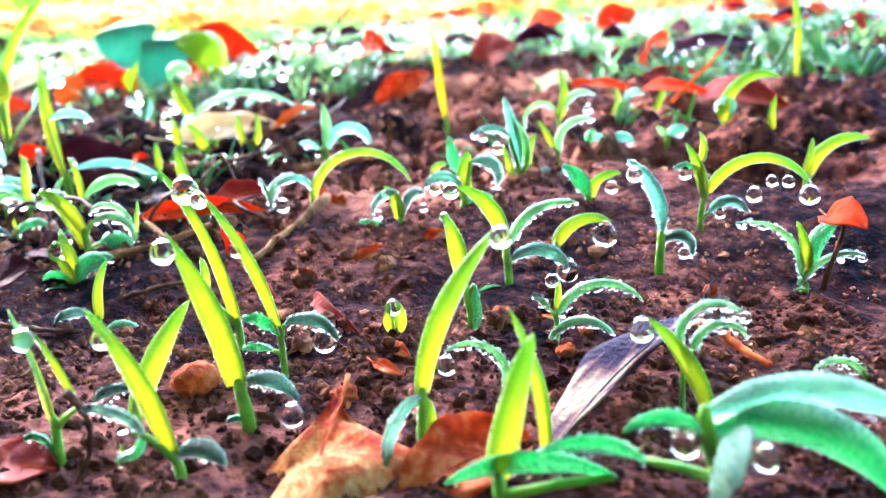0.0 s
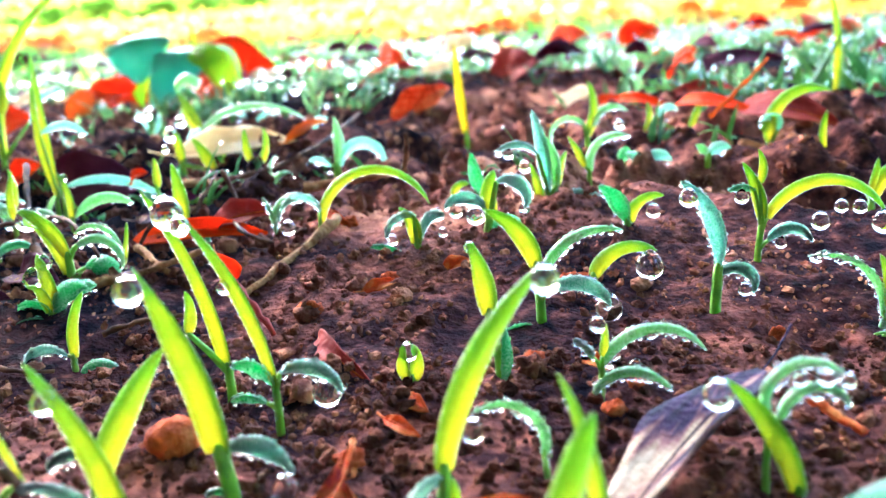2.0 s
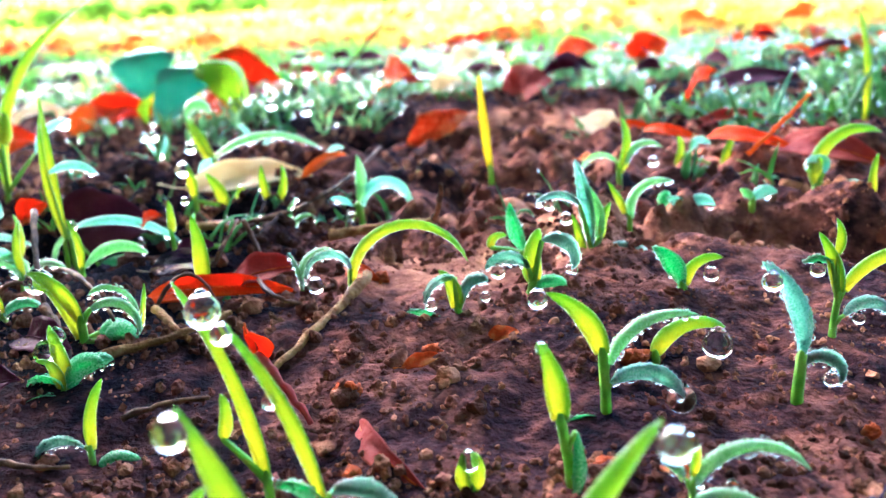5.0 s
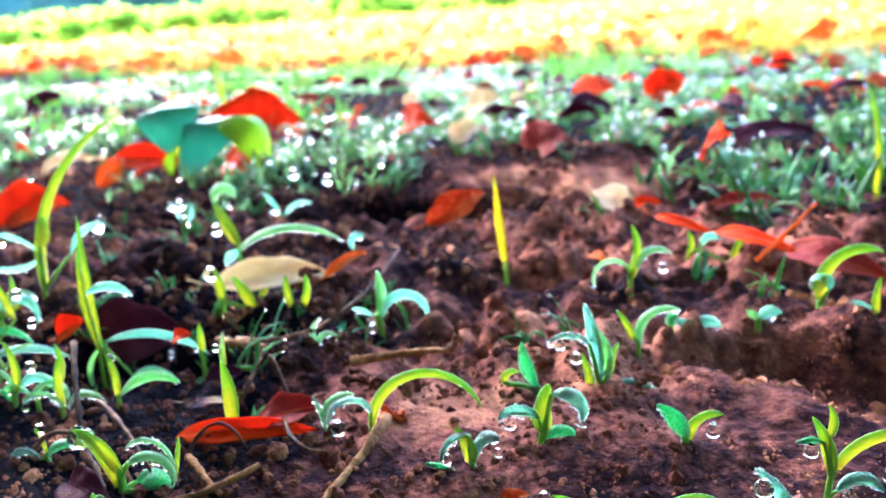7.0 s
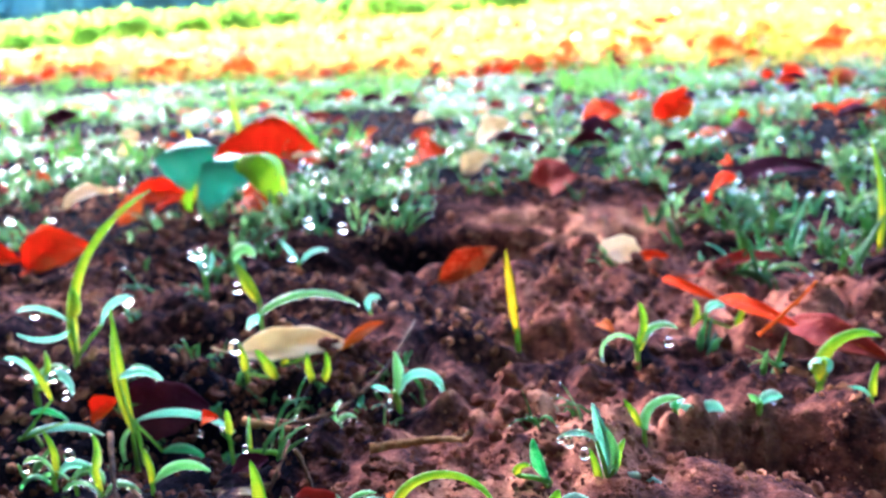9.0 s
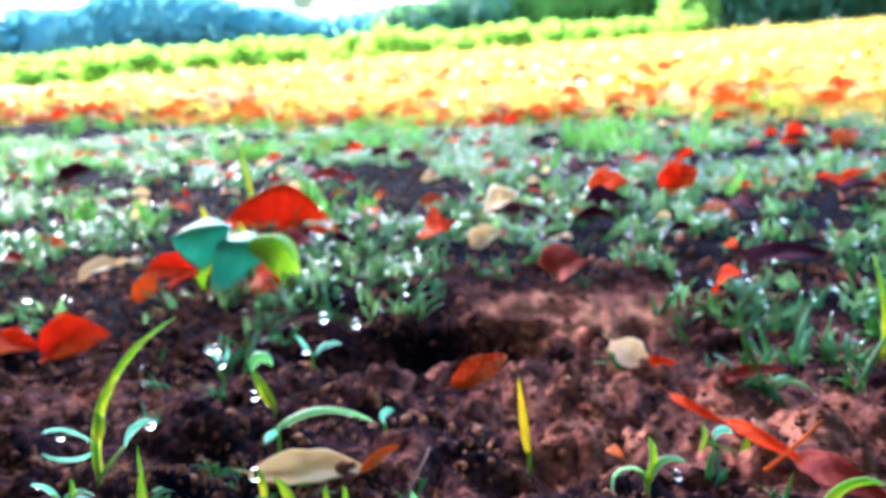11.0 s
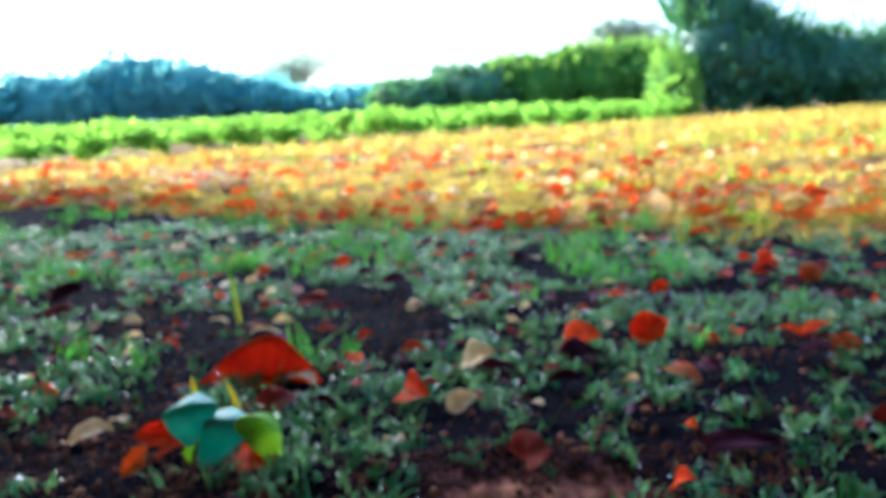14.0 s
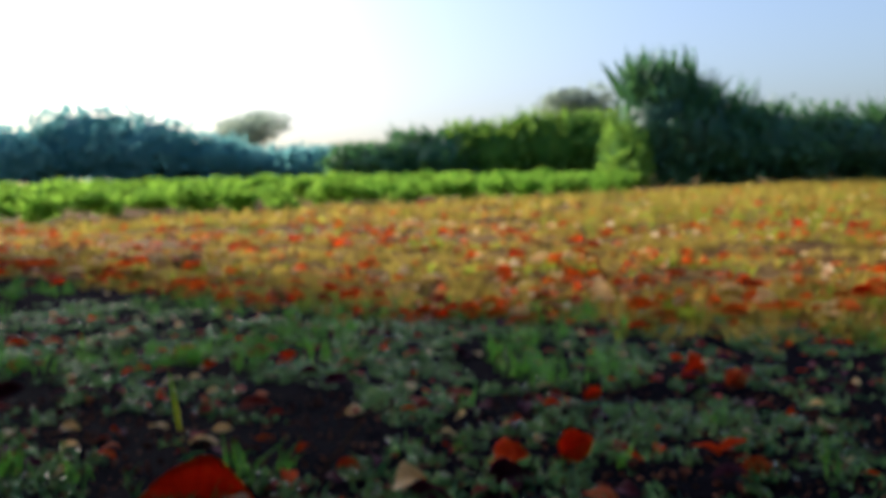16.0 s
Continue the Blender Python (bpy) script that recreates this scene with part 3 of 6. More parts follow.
# broad tree added overhead, behind the view: its unseen crown dims the near ground
bush("unseen_broad_tree", -1.5, -5.0, [(0, 0, 5.2, 3.2, 3.0, 1.4), (2.6, 1.8, 5.6, 2.8, 2.8, 1.3), (-2.6, 2.0, 5.4, 2.8, 2.8, 1.3), (0.6, 4.4, 5.8, 3.0, 2.2, 1.2), (-3.8, -1.2, 4.6, 2.6, 2.4, 1.5),
                                (4.4, -1.0, 4.6, 2.6, 2.4, 1.5), (0.5, -2.8, 4.0, 4.0, 1.8, 2.0), (4.6, 3.6, 5.6, 2.2, 2.2, 1.2), (-4.2, 4.0, 5.6, 2.2, 2.2, 1.2), (-4.5, -3.0, 2.2, 2.0, 1.5, 1.9), (5.0, -3.2, 2.2, 2.2, 1.5, 1.9), (0.5, -4.2, 1.8, 3.5, 1.2, 1.8),
                                (1.5, 6.6, 5.0, 3.0, 2.4, 1.0), (-2.8, 6.4, 5.0, 2.8, 2.4, 1.0), (5.8, 6.2, 5.0, 2.8, 2.4, 1.0)],
     13000, 0.3, M["hedge"], "unseen broad tree with dark green crown, added overhead to dim the ground", "tree", 39)

# left hedge, far, its leaf colour holding the distance haze
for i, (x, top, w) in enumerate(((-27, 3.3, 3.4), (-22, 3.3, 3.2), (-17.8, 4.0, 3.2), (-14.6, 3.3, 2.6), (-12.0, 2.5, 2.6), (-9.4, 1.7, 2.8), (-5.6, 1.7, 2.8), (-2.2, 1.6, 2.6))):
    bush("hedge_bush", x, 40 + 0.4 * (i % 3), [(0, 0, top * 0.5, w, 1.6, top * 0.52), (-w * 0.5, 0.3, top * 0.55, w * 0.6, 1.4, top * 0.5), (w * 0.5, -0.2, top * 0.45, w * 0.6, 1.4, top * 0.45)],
         1500, 0.42, M["hedgehaze"], "dark green rounded hedge bush at the field edge", "hedge", 60 + i, "hedge along the field")
# middle hedge; its right four bushes wear the painted sunlit leaf colour throughout
for i, (x, top, w) in enumerate(((-2.2, 1.5, 1.7), (0.2, 1.9, 1.8), (2.4, 2.1, 1.8), (4.4, 2.3, 1.7), (6.0, 2.3, 1.6), (7.4, 2.3, 1.5))):
    bush("hedge_bush", x, 30 - 0.25 * i, [(0, 0, top * 0.5, w, 1.2, top * 0.5), (-0.6 * w, 0.2, top * 0.6, w * 0.6, 1.0, top * 0.42)],
         1300, 0.3, M["hedgelit" if i > 1 else "hedge"], "green hedge bush, row partly in painted sunlit yellow-green", "hedge", 80 + i, "hedge along the field", spikes=120)
# right thicket of tall shoots; its first bush is painted as the sunlit edge
for i, (x, y, top, w) in enumerate(((4.5, 18.8, 1.5, 0.45), (5.55, 19.2, 2.85, 0.95), (6.8, 19.4, 2.25, 0.95), (8.4, 19.3, 1.9, 1.1), (10.1, 19.4, 1.8, 1.2), (11.8, 19.4, 1.8, 1.3), (13.6, 19.4, 2.0, 1.4))):
    bush("thicket", x, y, [(0, 0, top * 0.48, w, 0.9, top * 0.5), (0.5 * w, -0.2, top * 0.4, w * 0.7, 0.8, top * 0.42), (-0.4 * w, 0.2, top * 0.6, w * 0.6, 0.7, top * 0.4)],
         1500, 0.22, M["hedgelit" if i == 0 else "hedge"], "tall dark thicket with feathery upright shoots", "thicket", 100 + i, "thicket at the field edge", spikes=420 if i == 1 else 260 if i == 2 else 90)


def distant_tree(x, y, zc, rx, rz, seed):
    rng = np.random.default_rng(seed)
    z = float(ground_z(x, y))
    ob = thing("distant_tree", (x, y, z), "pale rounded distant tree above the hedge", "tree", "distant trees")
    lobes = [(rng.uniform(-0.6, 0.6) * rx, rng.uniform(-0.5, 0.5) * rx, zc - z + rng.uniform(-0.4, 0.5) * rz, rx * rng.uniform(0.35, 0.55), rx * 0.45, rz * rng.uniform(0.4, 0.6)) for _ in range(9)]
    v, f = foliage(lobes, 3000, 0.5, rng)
    part("crown", mesh_of("crown", v, f, M["hazeleaf"], smooth=False), ob)
    pieces = [tube([(0, 0, -0.3), (0.1, 0, (zc - z) * 0.5), (0, 0.1, zc - z)], [0.4, 0.3, 0.12])]
    for l in lobes[:5]:
        pieces.append(tube([(0.05, 0, (zc - z) * 0.6), (l[0] * 0.6, l[1] * 0.6, l[2] - 0.6), (l[0], l[1], l[2])], [0.15, 0.1, 0.05]))
    v, f = joined(pieces)
    part("trunk", mesh_of("trunk", v, f, M["bark"]), ob)


# the pale crowns have the haze painted in
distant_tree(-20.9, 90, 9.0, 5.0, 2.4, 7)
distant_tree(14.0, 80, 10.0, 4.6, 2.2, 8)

# crop rows: leafy bushes
def crop_proto(seed):
    rng = np.random.default_rng(seed)
    lobes = [(rng.uniform(-0.12, 0.12), rng.uniform(-0.12, 0.12), rng.uniform(0.2, 0.42), rng.uniform(0.13, 0.22), rng.uniform(0.13, 0.22), rng.uniform(0.1, 0.17)) for _ in range(6)]
    v, f = foliage(lobes, 210, 0.15, rng)
    leaves = mesh_of("crop_leaves", v, f, M["crop"], smooth=False)
    pieces = [tube([(0, 0, -0.05), (0.01, 0.01, 0.2), (l[0], l[1], l[2])], [0.014, 0.011, 0.006], 5) for l in lobes]
    v, f = joined(pieces)
    return leaves, mesh_of("crop_stem", v, f, M["stem"])


CROPS = [crop_proto(s) for s in range(5)]
rng = np.random.default_rng(5)
crop_count = 0
for row in range(13):
    for k in range(34):
        # rows run along the field's far edge, a slanting line
        s = k * 0.62 + rng.uniform(-0.12, 0.12)
        x = -9.4 + s * 0.80 + row * -0.35
        y = 5.1 + s * 0.60 + row * 0.95 * (1 + row * 0.08)
        if x > 3.6 + 0.16 * (y - 14) or x < -0.62 * y - 2:
            continue
        crop_count += 1
        leaves, stem = CROPS[int(rng.integers(5))]
        g = rng.uniform(0.8, 1.25)
        ob = thing("crop_bush", (x, y, float(ground_z(x, y))), "knee-high green leafy crop bush in a row", "bush", "crop bushes in rows")
        ob.rotation_euler, ob.scale = (0, 0, rng.uniform(0, 6.28)), (g, g, g * rng.uniform(0.5, 0.72))
        part("foliage", leaves, ob)
        part("stem", stem, ob)

# ---------------- seedlings ----------------
SPROUTS = []
LOOKS = {
    "blade": ("blade", 80, "yellow-green upright grass blade"), "gold": ("gold", 80, "golden-yellow grass blade"), "coty": ("coty", 62, "smooth teal-green seed leaf"),
    "dew": ("dew", 60, "dew-filmed pale teal leaf"), "bead": ("bead", 46, "narrow arching leaf rimmed with dew"),
}


def seedling(x, y):
    z = float(lie(y))
    ob = thing("seedling", (x, y, z), "", "seedling", "seedlings in the soil")
    SPROUTS.append([ob, []])
    return ob


def leaf_surface(kind, az, L, e0, e1, w, twist, rows=14):
    """A curved, cupped leaf with thickness. Returns verts, faces, along, and the two rims."""
    a = radians(az)
    side0 = np.array((-math.sin(a), math.cos(a), 0.0))
    pts, p = [np.zeros(3)], np.zeros(3)
    tans = []
    for i in range(rows):
        e = radians(e0 + (e1 - e0) * (i + 0.5) / rows)
        t = np.array((math.cos(a) * math.cos(e), math.sin(a) * math.cos(e), math.sin(e)))
        tans.append(t)
        p = p + t * L / rows
        pts.append(p)
    tans.append(tans[-1])
    cols = 5
    top, bot, along, across = [], [], [], []
    for i, (p, t) in enumerate(zip(pts, tans)):
        s = i / rows
        if kind in ("blade", "bead", "gold"):
            wid = 1.62 * (s + 0.05) ** 0.3 * (1 - s) ** 0.62
        else:
            wid = max(0.02, math.sin(math.pi * min(1, (s * 0.94 + 0.05))) ** 0.75)
        wid = w * max(wid, 0.04) * (1 + 0.05 * math.sin(9 * s + az))
        tw = radians(twist + 10 * math.sin(3 * s + az * 0.1))
        n0 = np.cross(t, side0)
        n0 /= np.linalg.norm(n0) + 1e-9
        side = side0 * math.cos(tw) + n0 * math.sin(tw)
        nor = np.cross(side, t)
        nor /= np.linalg.norm(nor) + 1e-9
        for j in range(cols):
            u = j / (cols - 1) * 2 - 1
            q = p + side * u * wid * 0.5 + nor * (0.22 * wid * u * u - 0.05 * wid * (1 - abs(u)) ** 3)
            th = 0.00028 * (1 - 0.7 * abs(u)) * (1 if w < 0.012 else 2)
            top.append(q + nor * th * 0.5)
            bot.append(q - nor * th * 0.5)
            along.append(s)
            across.append(u)
    n = len(top)
    f = []
    R, C = rows + 1, cols
    for i in range(R - 1):
        for j in range(C - 1):
            q = i * C + j
            f.append([q, q + 1, q + C + 1, q + C])
            f.append([n + q, n + q + C, n + q + C + 1, n + q + 1])
    for i in range(R - 1):
        q = i * C
        f.append([q, q + C, n + q + C, n + q])
        q = i * C + C - 1
        f.append([q, n + q, n + q + C, q + C])
    for j in range(C - 1):
        f.append([j, n + j, n + j + 1, j + 1])
        q = (R - 1) * C + j
        f.append([q, q + 1, n + q + 1, n + q])
    top = np.array(top)
    return np.concatenate([top, np.array(bot)]), f, (along + along, across + across), top.reshape(R, C, 3)


def beads(kind, grid, L, y, rng):
    """Small dew beads: on the rims, and over the face of filmed leaves."""
    R, C, _ = grid.shape
    near = y < 0.3
    spots = []

    def at(s, c):
        k = min(R - 2, int(s * (R - 1)))
        u = s * (R - 1) - k
        j = min(C - 2, int(c * (C - 1)))
        v = c * (C - 1) - j
        return (grid[k, j] * (1 - u) + grid[k + 1, j] * u) * (1 - v) + (grid[k, j + 1] * (1 - u) + grid[k + 1, j + 1] * u) * v
    gap = {"gold": 0.004, "blade": 0.00026, "bead": 0.0009, "dew": 0.0008, "coty": 0.0022}[kind] * (1 if near else 1.4)
    size = {"gold": (0.0002, 0.0004), "blade": (0.00005, 0.00014), "bead": (0.00022, 0.00062), "dew": (0.00015, 0.0005), "coty": (0.00018, 0.0005)}[kind]
    n = max(2, int(L / gap))
    for c in (0.0, 1.0):
        for i in range(n):
            s = (i + rng.uniform(0.1, 0.9)) / n
            r = rng.uniform(*size) * (1 if near else 0.9)
            spots.append((at(s, c) + rng.normal(size=3) * r * 0.4 - np.array((0, 0, r * 0.4)), r))
    for _ in range({"gold": 3, "dew": 280, "bead": 40, "blade": 12, "coty": 60}[kind] if near else 12):
        r = rng.uniform(size[0] * 0.7, size[1])
        spots.append((at(rng.uniform(0.05, 0.97), rng.uniform(0.05, 0.95)) + np.array((0, 0, r * 0.5)), r))
    if kind in ("dew", "bead", "coty") and y > 0.19:
        for _ in range(int(rng.integers(1, 4))):
            r = rng.uniform(0.0005, 0.0011)
            spots.append((at(rng.uniform(0.55, 0.99), rng.uniform(0.0, 1.0)) - np.array((0, 0, r * 0.8)), r))
    big = [turn(0, 0, 0, (r, r, r * 1.05), p) for p, r in spots if r > 0.00036 and (near or r > 0.0005)]
    small = [turn(0, 0, 0, (r, r, r), p) for p, r in spots if not (r > 0.00036 and (near or r > 0.0005))]
    got = []
    if big:
        got.append(many(BALL2, big))
    if small:
        got.append(many(BALL1, small))
    return join(got)


def leaf(p, kind, dx, dz, az, L, e0, e1, w):
    rng = np.random.default_rng(int(abs(L * 1e6 + az * 7 + e0)) % 99991)
    look_of, twist, label = LOOKS[kind]
    if kind == "coty" and p.location.y > 0.28:
        look_of = ("dew", "bead", "coty")[int(rng.integers(3))]
    twist += rng.uniform(-12, 12)
    if p.location.y > 0.27 and kind in ("coty", "dew"):
        w *= 0.78
    v, f, al, grid = leaf_surface(kind, az, L, e0, e1, w, twist)
    start = np.array((dx, 0, dz))
    ob = part("leaf", mesh_of("leaf", v, f, M[look_of], along=al[0], across=al[1]), p, label)
    ob.location = start
    bv, bf = beads(kind, grid, L, p.location.y, rng)
    d = part("dew", mesh_of("dew", bv, bf, M["water"]), ob, "tiny clear dew beads on the leaf")
    tagged(d, kind="stuff")
    for q in SPROUTS:
        if q[0] is p:
            q[1].append((kind, start, L, w))


def finish_seedlings():
    for ob, leaves in SPROUTS:
        main = leaves[0][1]
        r = max(0.0005, min(0.0013, leaves[0][3] * 0.24))
        foot_z = min(-0.004, float(ground_z(ob.location.x, ob.location.y)) - ob.location.z - 0.003)
        pieces = [tube([(0, 0, foot_z), (main[0] * 0.3, 0.0002, main[2] * 0.4), main, main + np.array((0, 0, 0.0012))], [r * 1.15, r, r * 0.9, r * 0.5])]
        for kind, start, L, w in leaves[1:]:
            k = min(0.85, max(0.05, start[2] * 0.7 / max(main[2], 0.002)))
            foot = main * k
            pieces.append(tube([foot, (foot + start) / 2 + np.array((0, 0, 0.0004)), start], [r * 0.8, r * 0.7, r * 0.55], 5))
        v, f = joined(pieces)
        stem = part("stem", mesh_of("stem", v, f, M["stem"]), ob)
        if ob.location.y < 0.3:
            rng = np.random.default_rng(int(abs(ob.location.x * 1e6) + 17))
            mats = []
            for _ in range(90):
                u, an, q = rng.uniform(0.1, 1.0), rng.uniform(0, 6.28), rng.uniform(0.00006, 0.00018)
                mats.append(turn(0, 0, 0, (q, q, q), main * u + np.array((math.cos(an), math.sin(an), 0)) * r * 1.05))
            bv, bf = many(BALL1, mats)
            tagged(part("dew", mesh_of("dew", bv, bf, M["water"]), stem, "tiny clear dew beads on the stem"), kind="stuff")
        kinds = {q[0] for q in leaves}
        if "bead" in kinds and "blade" not in kinds:
            lab = "small seedling with arching leaves rimmed with dew beads"
        elif "bead" in kinds:
            lab = "green seedling with one blade and dew-beaded arching leaves"
        elif "gold" in kinds:
            lab = "golden-yellow grass blade standing upright in red soil"
        elif kinds == {"blade"}:
            lab = "thin yellow-green grass seedling standing in red soil"
        elif "dew" in kinds:
            lab = "green seedling with dew-filmed lower leaves in red soil"
        else:
            lab = "small teal-green seedling with smooth seed leaves in soil"
        tagged(ob, lab)


bm = bmesh.new()
bmesh.ops.create_uvsphere(bm, u_segments=20, v_segments=14, radius=1.0)
for v in bm.verts:
    if v.co.z > 0:
        k = v.co.z
        v.co.x *= 1 - 0.28 * k * k
        v.co.y *= 1 - 0.28 * k * k
        v.co.z *= 1 + 0.18 * k * k
DROP = bpy.data.meshes.new("dew_drop")
bm.to_mesh(DROP)
bm.free()
DROP.materials.append(M["water"])
DROP.polygons.foreach_set("use_smooth", np.ones(len(DROP.polygons), dtype=bool))


def drop(x, y, z, r):
    ob = new("dew_drop", DROP)
    ob.location, ob.scale = (x, y, z), (r * 0.001, r * 0.001, r * 0.00104)
    return tagged(ob, "clear round dew drop hanging from a seedling leaf", "dew drop", "large dew drops")

p = seedling(-0.039, 0.141)
leaf(p, "blade", 0.0008, 0.0098, 145, 0.0207, 87, 52, 0.0035)
leaf(p, "blade", 0.0056, 0.0125, 180, 0.0144, 78, 62, 0.0020)
leaf(p, "coty", -0.0009, 0.0043, 180, 0.0066, 107, -48, 0.0020)
drop(-0.0396, 0.1397, 0.0254, 1.9)
p = seedling(-0.017, 0.137)
leaf(p, "blade", -0.0004, 0.0041, 180, 0.0291, 84, 56, 0.0041)
leaf(p, "dew", 0.0001, 0.0045, -24, 0.0114, 50, -50, 0.0031)
leaf(p, "dew", -0.0051, 0.0087, -158, 0.0116, 83, -6, 0.0027)
leaf(p, "coty", -0.0050, 0.0087, 180, 0.0074, -71, -12, 0.0023)
drop(-0.0250, 0.1358, 0.0263, 1.6)
drop(-0.0246, 0.1358, 0.0081, 1.8)
drop(-0.0256, 0.1358, 0.0052, 0.9)
p = seedling(-0.030, 0.152)
leaf(p, "blade", 0.0005, 0.0042, 28, 0.0236, 70, 45, 0.0046)
leaf(p, "dew", 0.0013, 0.0098, -180, 0.0087, 20, -51, 0.0022)
p = seedling(-0.009, 0.152)
leaf(p, "blade", -0.0009, 0.0092, -180, 0.0306, 87, 61, 0.0056)
leaf(p, "dew", -0.0001, 0.0097, -16, 0.0127, 31, -63, 0.0028)
leaf(p, "coty", -0.0001, 0.0008, 180, 0.0052, 82, -58, 0.0014)
drop(-0.0190, 0.1511, 0.0353, 2.2)
drop(-0.0007, 0.1511, 0.0029, 2.2)
p = seedling(-0.019, 0.187)
leaf(p, "blade", 0.0001, 0.0074, 163, 0.0380, 87, 50, 0.0040)
leaf(p, "blade", -0.0068, 0.0150, 0, 0.0085, 66, 104, 0.0025)
drop(-0.0255, 0.1856, 0.0386, 3.0)
p = seedling(-0.007, 0.175)
leaf(p, "blade", 0.0002, 0.0097, 180, 0.0335, 83, 53, 0.0032)
leaf(p, "coty", -0.0002, 0.0088, 180, 0.0096, 88, -31, 0.0046)
leaf(p, "dew", 0.0012, 0.0112, -15, 0.0143, 41, -70, 0.0028)
leaf(p, "coty", -0.0018, 0.0055, 180, 0.0070, 47, -39, 0.0028)
drop(0.0024, 0.1740, 0.0075, 2.6)
drop(-0.0132, 0.1740, 0.0278, 1.2)
drop(-0.0191, 0.1740, 0.0389, 1.7)
p = seedling(0.016, 0.188)
leaf(p, "blade", 0.0004, 0.0025, 0, 0.0080, 60, 122, 0.0030)
leaf(p, "blade", -0.0004, 0.0025, 180, 0.0072, 64, 116, 0.0027)
drop(0.0161, 0.1866, 0.0090, 1.8)
p = seedling(0.023, 0.141)
leaf(p, "blade", 0.0009, 0.0109, 16, 0.0312, 81, 42, 0.0039)
leaf(p, "dew", 0.0003, 0.0099, -130, 0.0160, 29, -124, 0.0044)
leaf(p, "blade", 0.0008, 0.0007, 0, 0.0094, 72, 96, 0.0023)
drop(0.0378, 0.1397, 0.0376, 1.8)
p = seedling(0.034, 0.188)
leaf(p, "blade", -0.0021, 0.0153, 180, 0.0147, 87, 68, 0.0042)
leaf(p, "coty", 0.0005, 0.0128, -104, 0.0114, -78, -70, 0.0040)
drop(0.0288, 0.1868, 0.0289, 1.1)
p = seedling(0.044, 0.211)
leaf(p, "blade", -0.0009, 0.0156, 180, 0.0177, 80, 21, 0.0045)
leaf(p, "bead", 0.0001, 0.0134, 0, 0.0221, 74, -18, 0.0028)
leaf(p, "dew", 0.0006, 0.0091, -12, 0.0175, 51, -71, 0.0036)
leaf(p, "coty", -0.0004, 0.0006, 180, 0.0090, 34, -40, 0.0025)
drop(0.0305, 0.2102, 0.0292, 2.0)
drop(0.0585, 0.2102, 0.0069, 2.9)
p = seedling(0.059, 0.232)
leaf(p, "blade", -0.0004, 0.0028, 0, 0.0186, 69, -28, 0.0041)
drop(0.0720, 0.2307, 0.0095, 3.4)
p = seedling(0.082, 0.212)
leaf(p, "dew", 0.0004, 0.0125, 168, 0.0225, 104, 30, 0.0048)
leaf(p, "dew", 0.0005, 0.0106, -16, 0.0128, 65, -118, 0.0028)
drop(0.0753, 0.2108, 0.0303, 2.0)
drop(0.0879, 0.2108, 0.0094, 1.5)
p = seedling(0.100, 0.237)
leaf(p, "blade", 0.0008, 0.0130, 180, 0.0155, 85, 54, 0.0034)
leaf(p, "blade", 0.0020, 0.0133, 0, 0.0355, 62, -64, 0.0034)
leaf(p, "dew", 0.0025, 0.0074, 0, 0.0138, 61, -71, 0.0031)
leaf(p, "coty", -0.0012, 0.0201, 180, 0.0071, 41, -35, 0.0022)
leaf(p, "blade", -0.0002, 0.0221, 180, 0.0085, 111, 59, 0.0022)
drop(0.1235, 0.2354, 0.0201, 1.7)
drop(0.1190, 0.2354, 0.0205, 1.6)
drop(0.1296, 0.2354, 0.0159, 2.8)
drop(0.1142, 0.2354, 0.0170, 2.2)
drop(0.1050, 0.2354, 0.0121, 1.4)
drop(0.0950, 0.2354, 0.0241, 1.7)
p = seedling(0.148, 0.278)
leaf(p, "blade", 0.0003, 0.0015, -0, 0.0254, 79, -18, 0.0047)
leaf(p, "blade", -0.0007, 0.0026, 0, 0.0117, 72, 90, 0.0025)
p = seedling(0.116, 0.203)
leaf(p, "bead", -0.0020, 0.0044, 180, 0.0247, 92, -12, 0.0020)
leaf(p, "bead", -0.0025, 0.0016, 0, 0.0188, 67, -20, 0.0020)
leaf(p, "blade", -0.0008, 0.0054, 180, 0.0129, 85, 66, 0.0032)
leaf(p, "coty", -0.0001, 0.0053, 0, 0.0150, 98, 26, 0.0045)
leaf(p, "bead", -0.0033, -0.0012, -23, 0.0107, -3, -79, 0.0019)
leaf(p, "bead", -0.0037, 0.0002, 180, 0.0086, -64, -78, 0.0013)
drop(0.1191, 0.2013, -0.0085, 2.0)
p = seedling(0.051, 0.177)
leaf(p, "bead", 0.0002, 0.0091, 0, 0.0225, 67, -58, 0.0023)
leaf(p, "bead", -0.0017, 0.0030, -17, 0.0171, 71, -53, 0.0023)
leaf(p, "blade", 0.0002, 0.0104, 0, 0.0070, 74, 104, 0.0016)
leaf(p, "bead", -0.0015, 0.0105, 180, 0.0046, 76, 8, 0.0019)
drop(0.0502, 0.1758, 0.0169, 1.4)
drop(0.0568, 0.1758, 0.0085, 1.4)
p = seedling(0.039, 0.155)
leaf(p, "bead", -0.0004, 0.0043, 180, 0.0179, 110, -40, 0.0020)
drop(0.0278, 0.1538, 0.0097, 1.8)
p = seedling(0.043, 0.132)
leaf(p, "blade", 0.0001, 0.0039, 180, 0.0254, 92, 66, 0.0024)
p = seedling(0.035, 0.120)
leaf(p, "blade", -0.0000, 0.0076, 0, 0.0228, 79, 73, 0.0048)
leaf(p, "coty", 0.0165, 0.0070, 180, 0.0260, 38, -36, 0.0052)
p = seedling(0.074, 0.146)
leaf(p, "blade", -0.0008, 0.0020, 180, 0.0213, 76, 42, 0.0034)
drop(0.0611, 0.1449, 0.0183, 2.1)
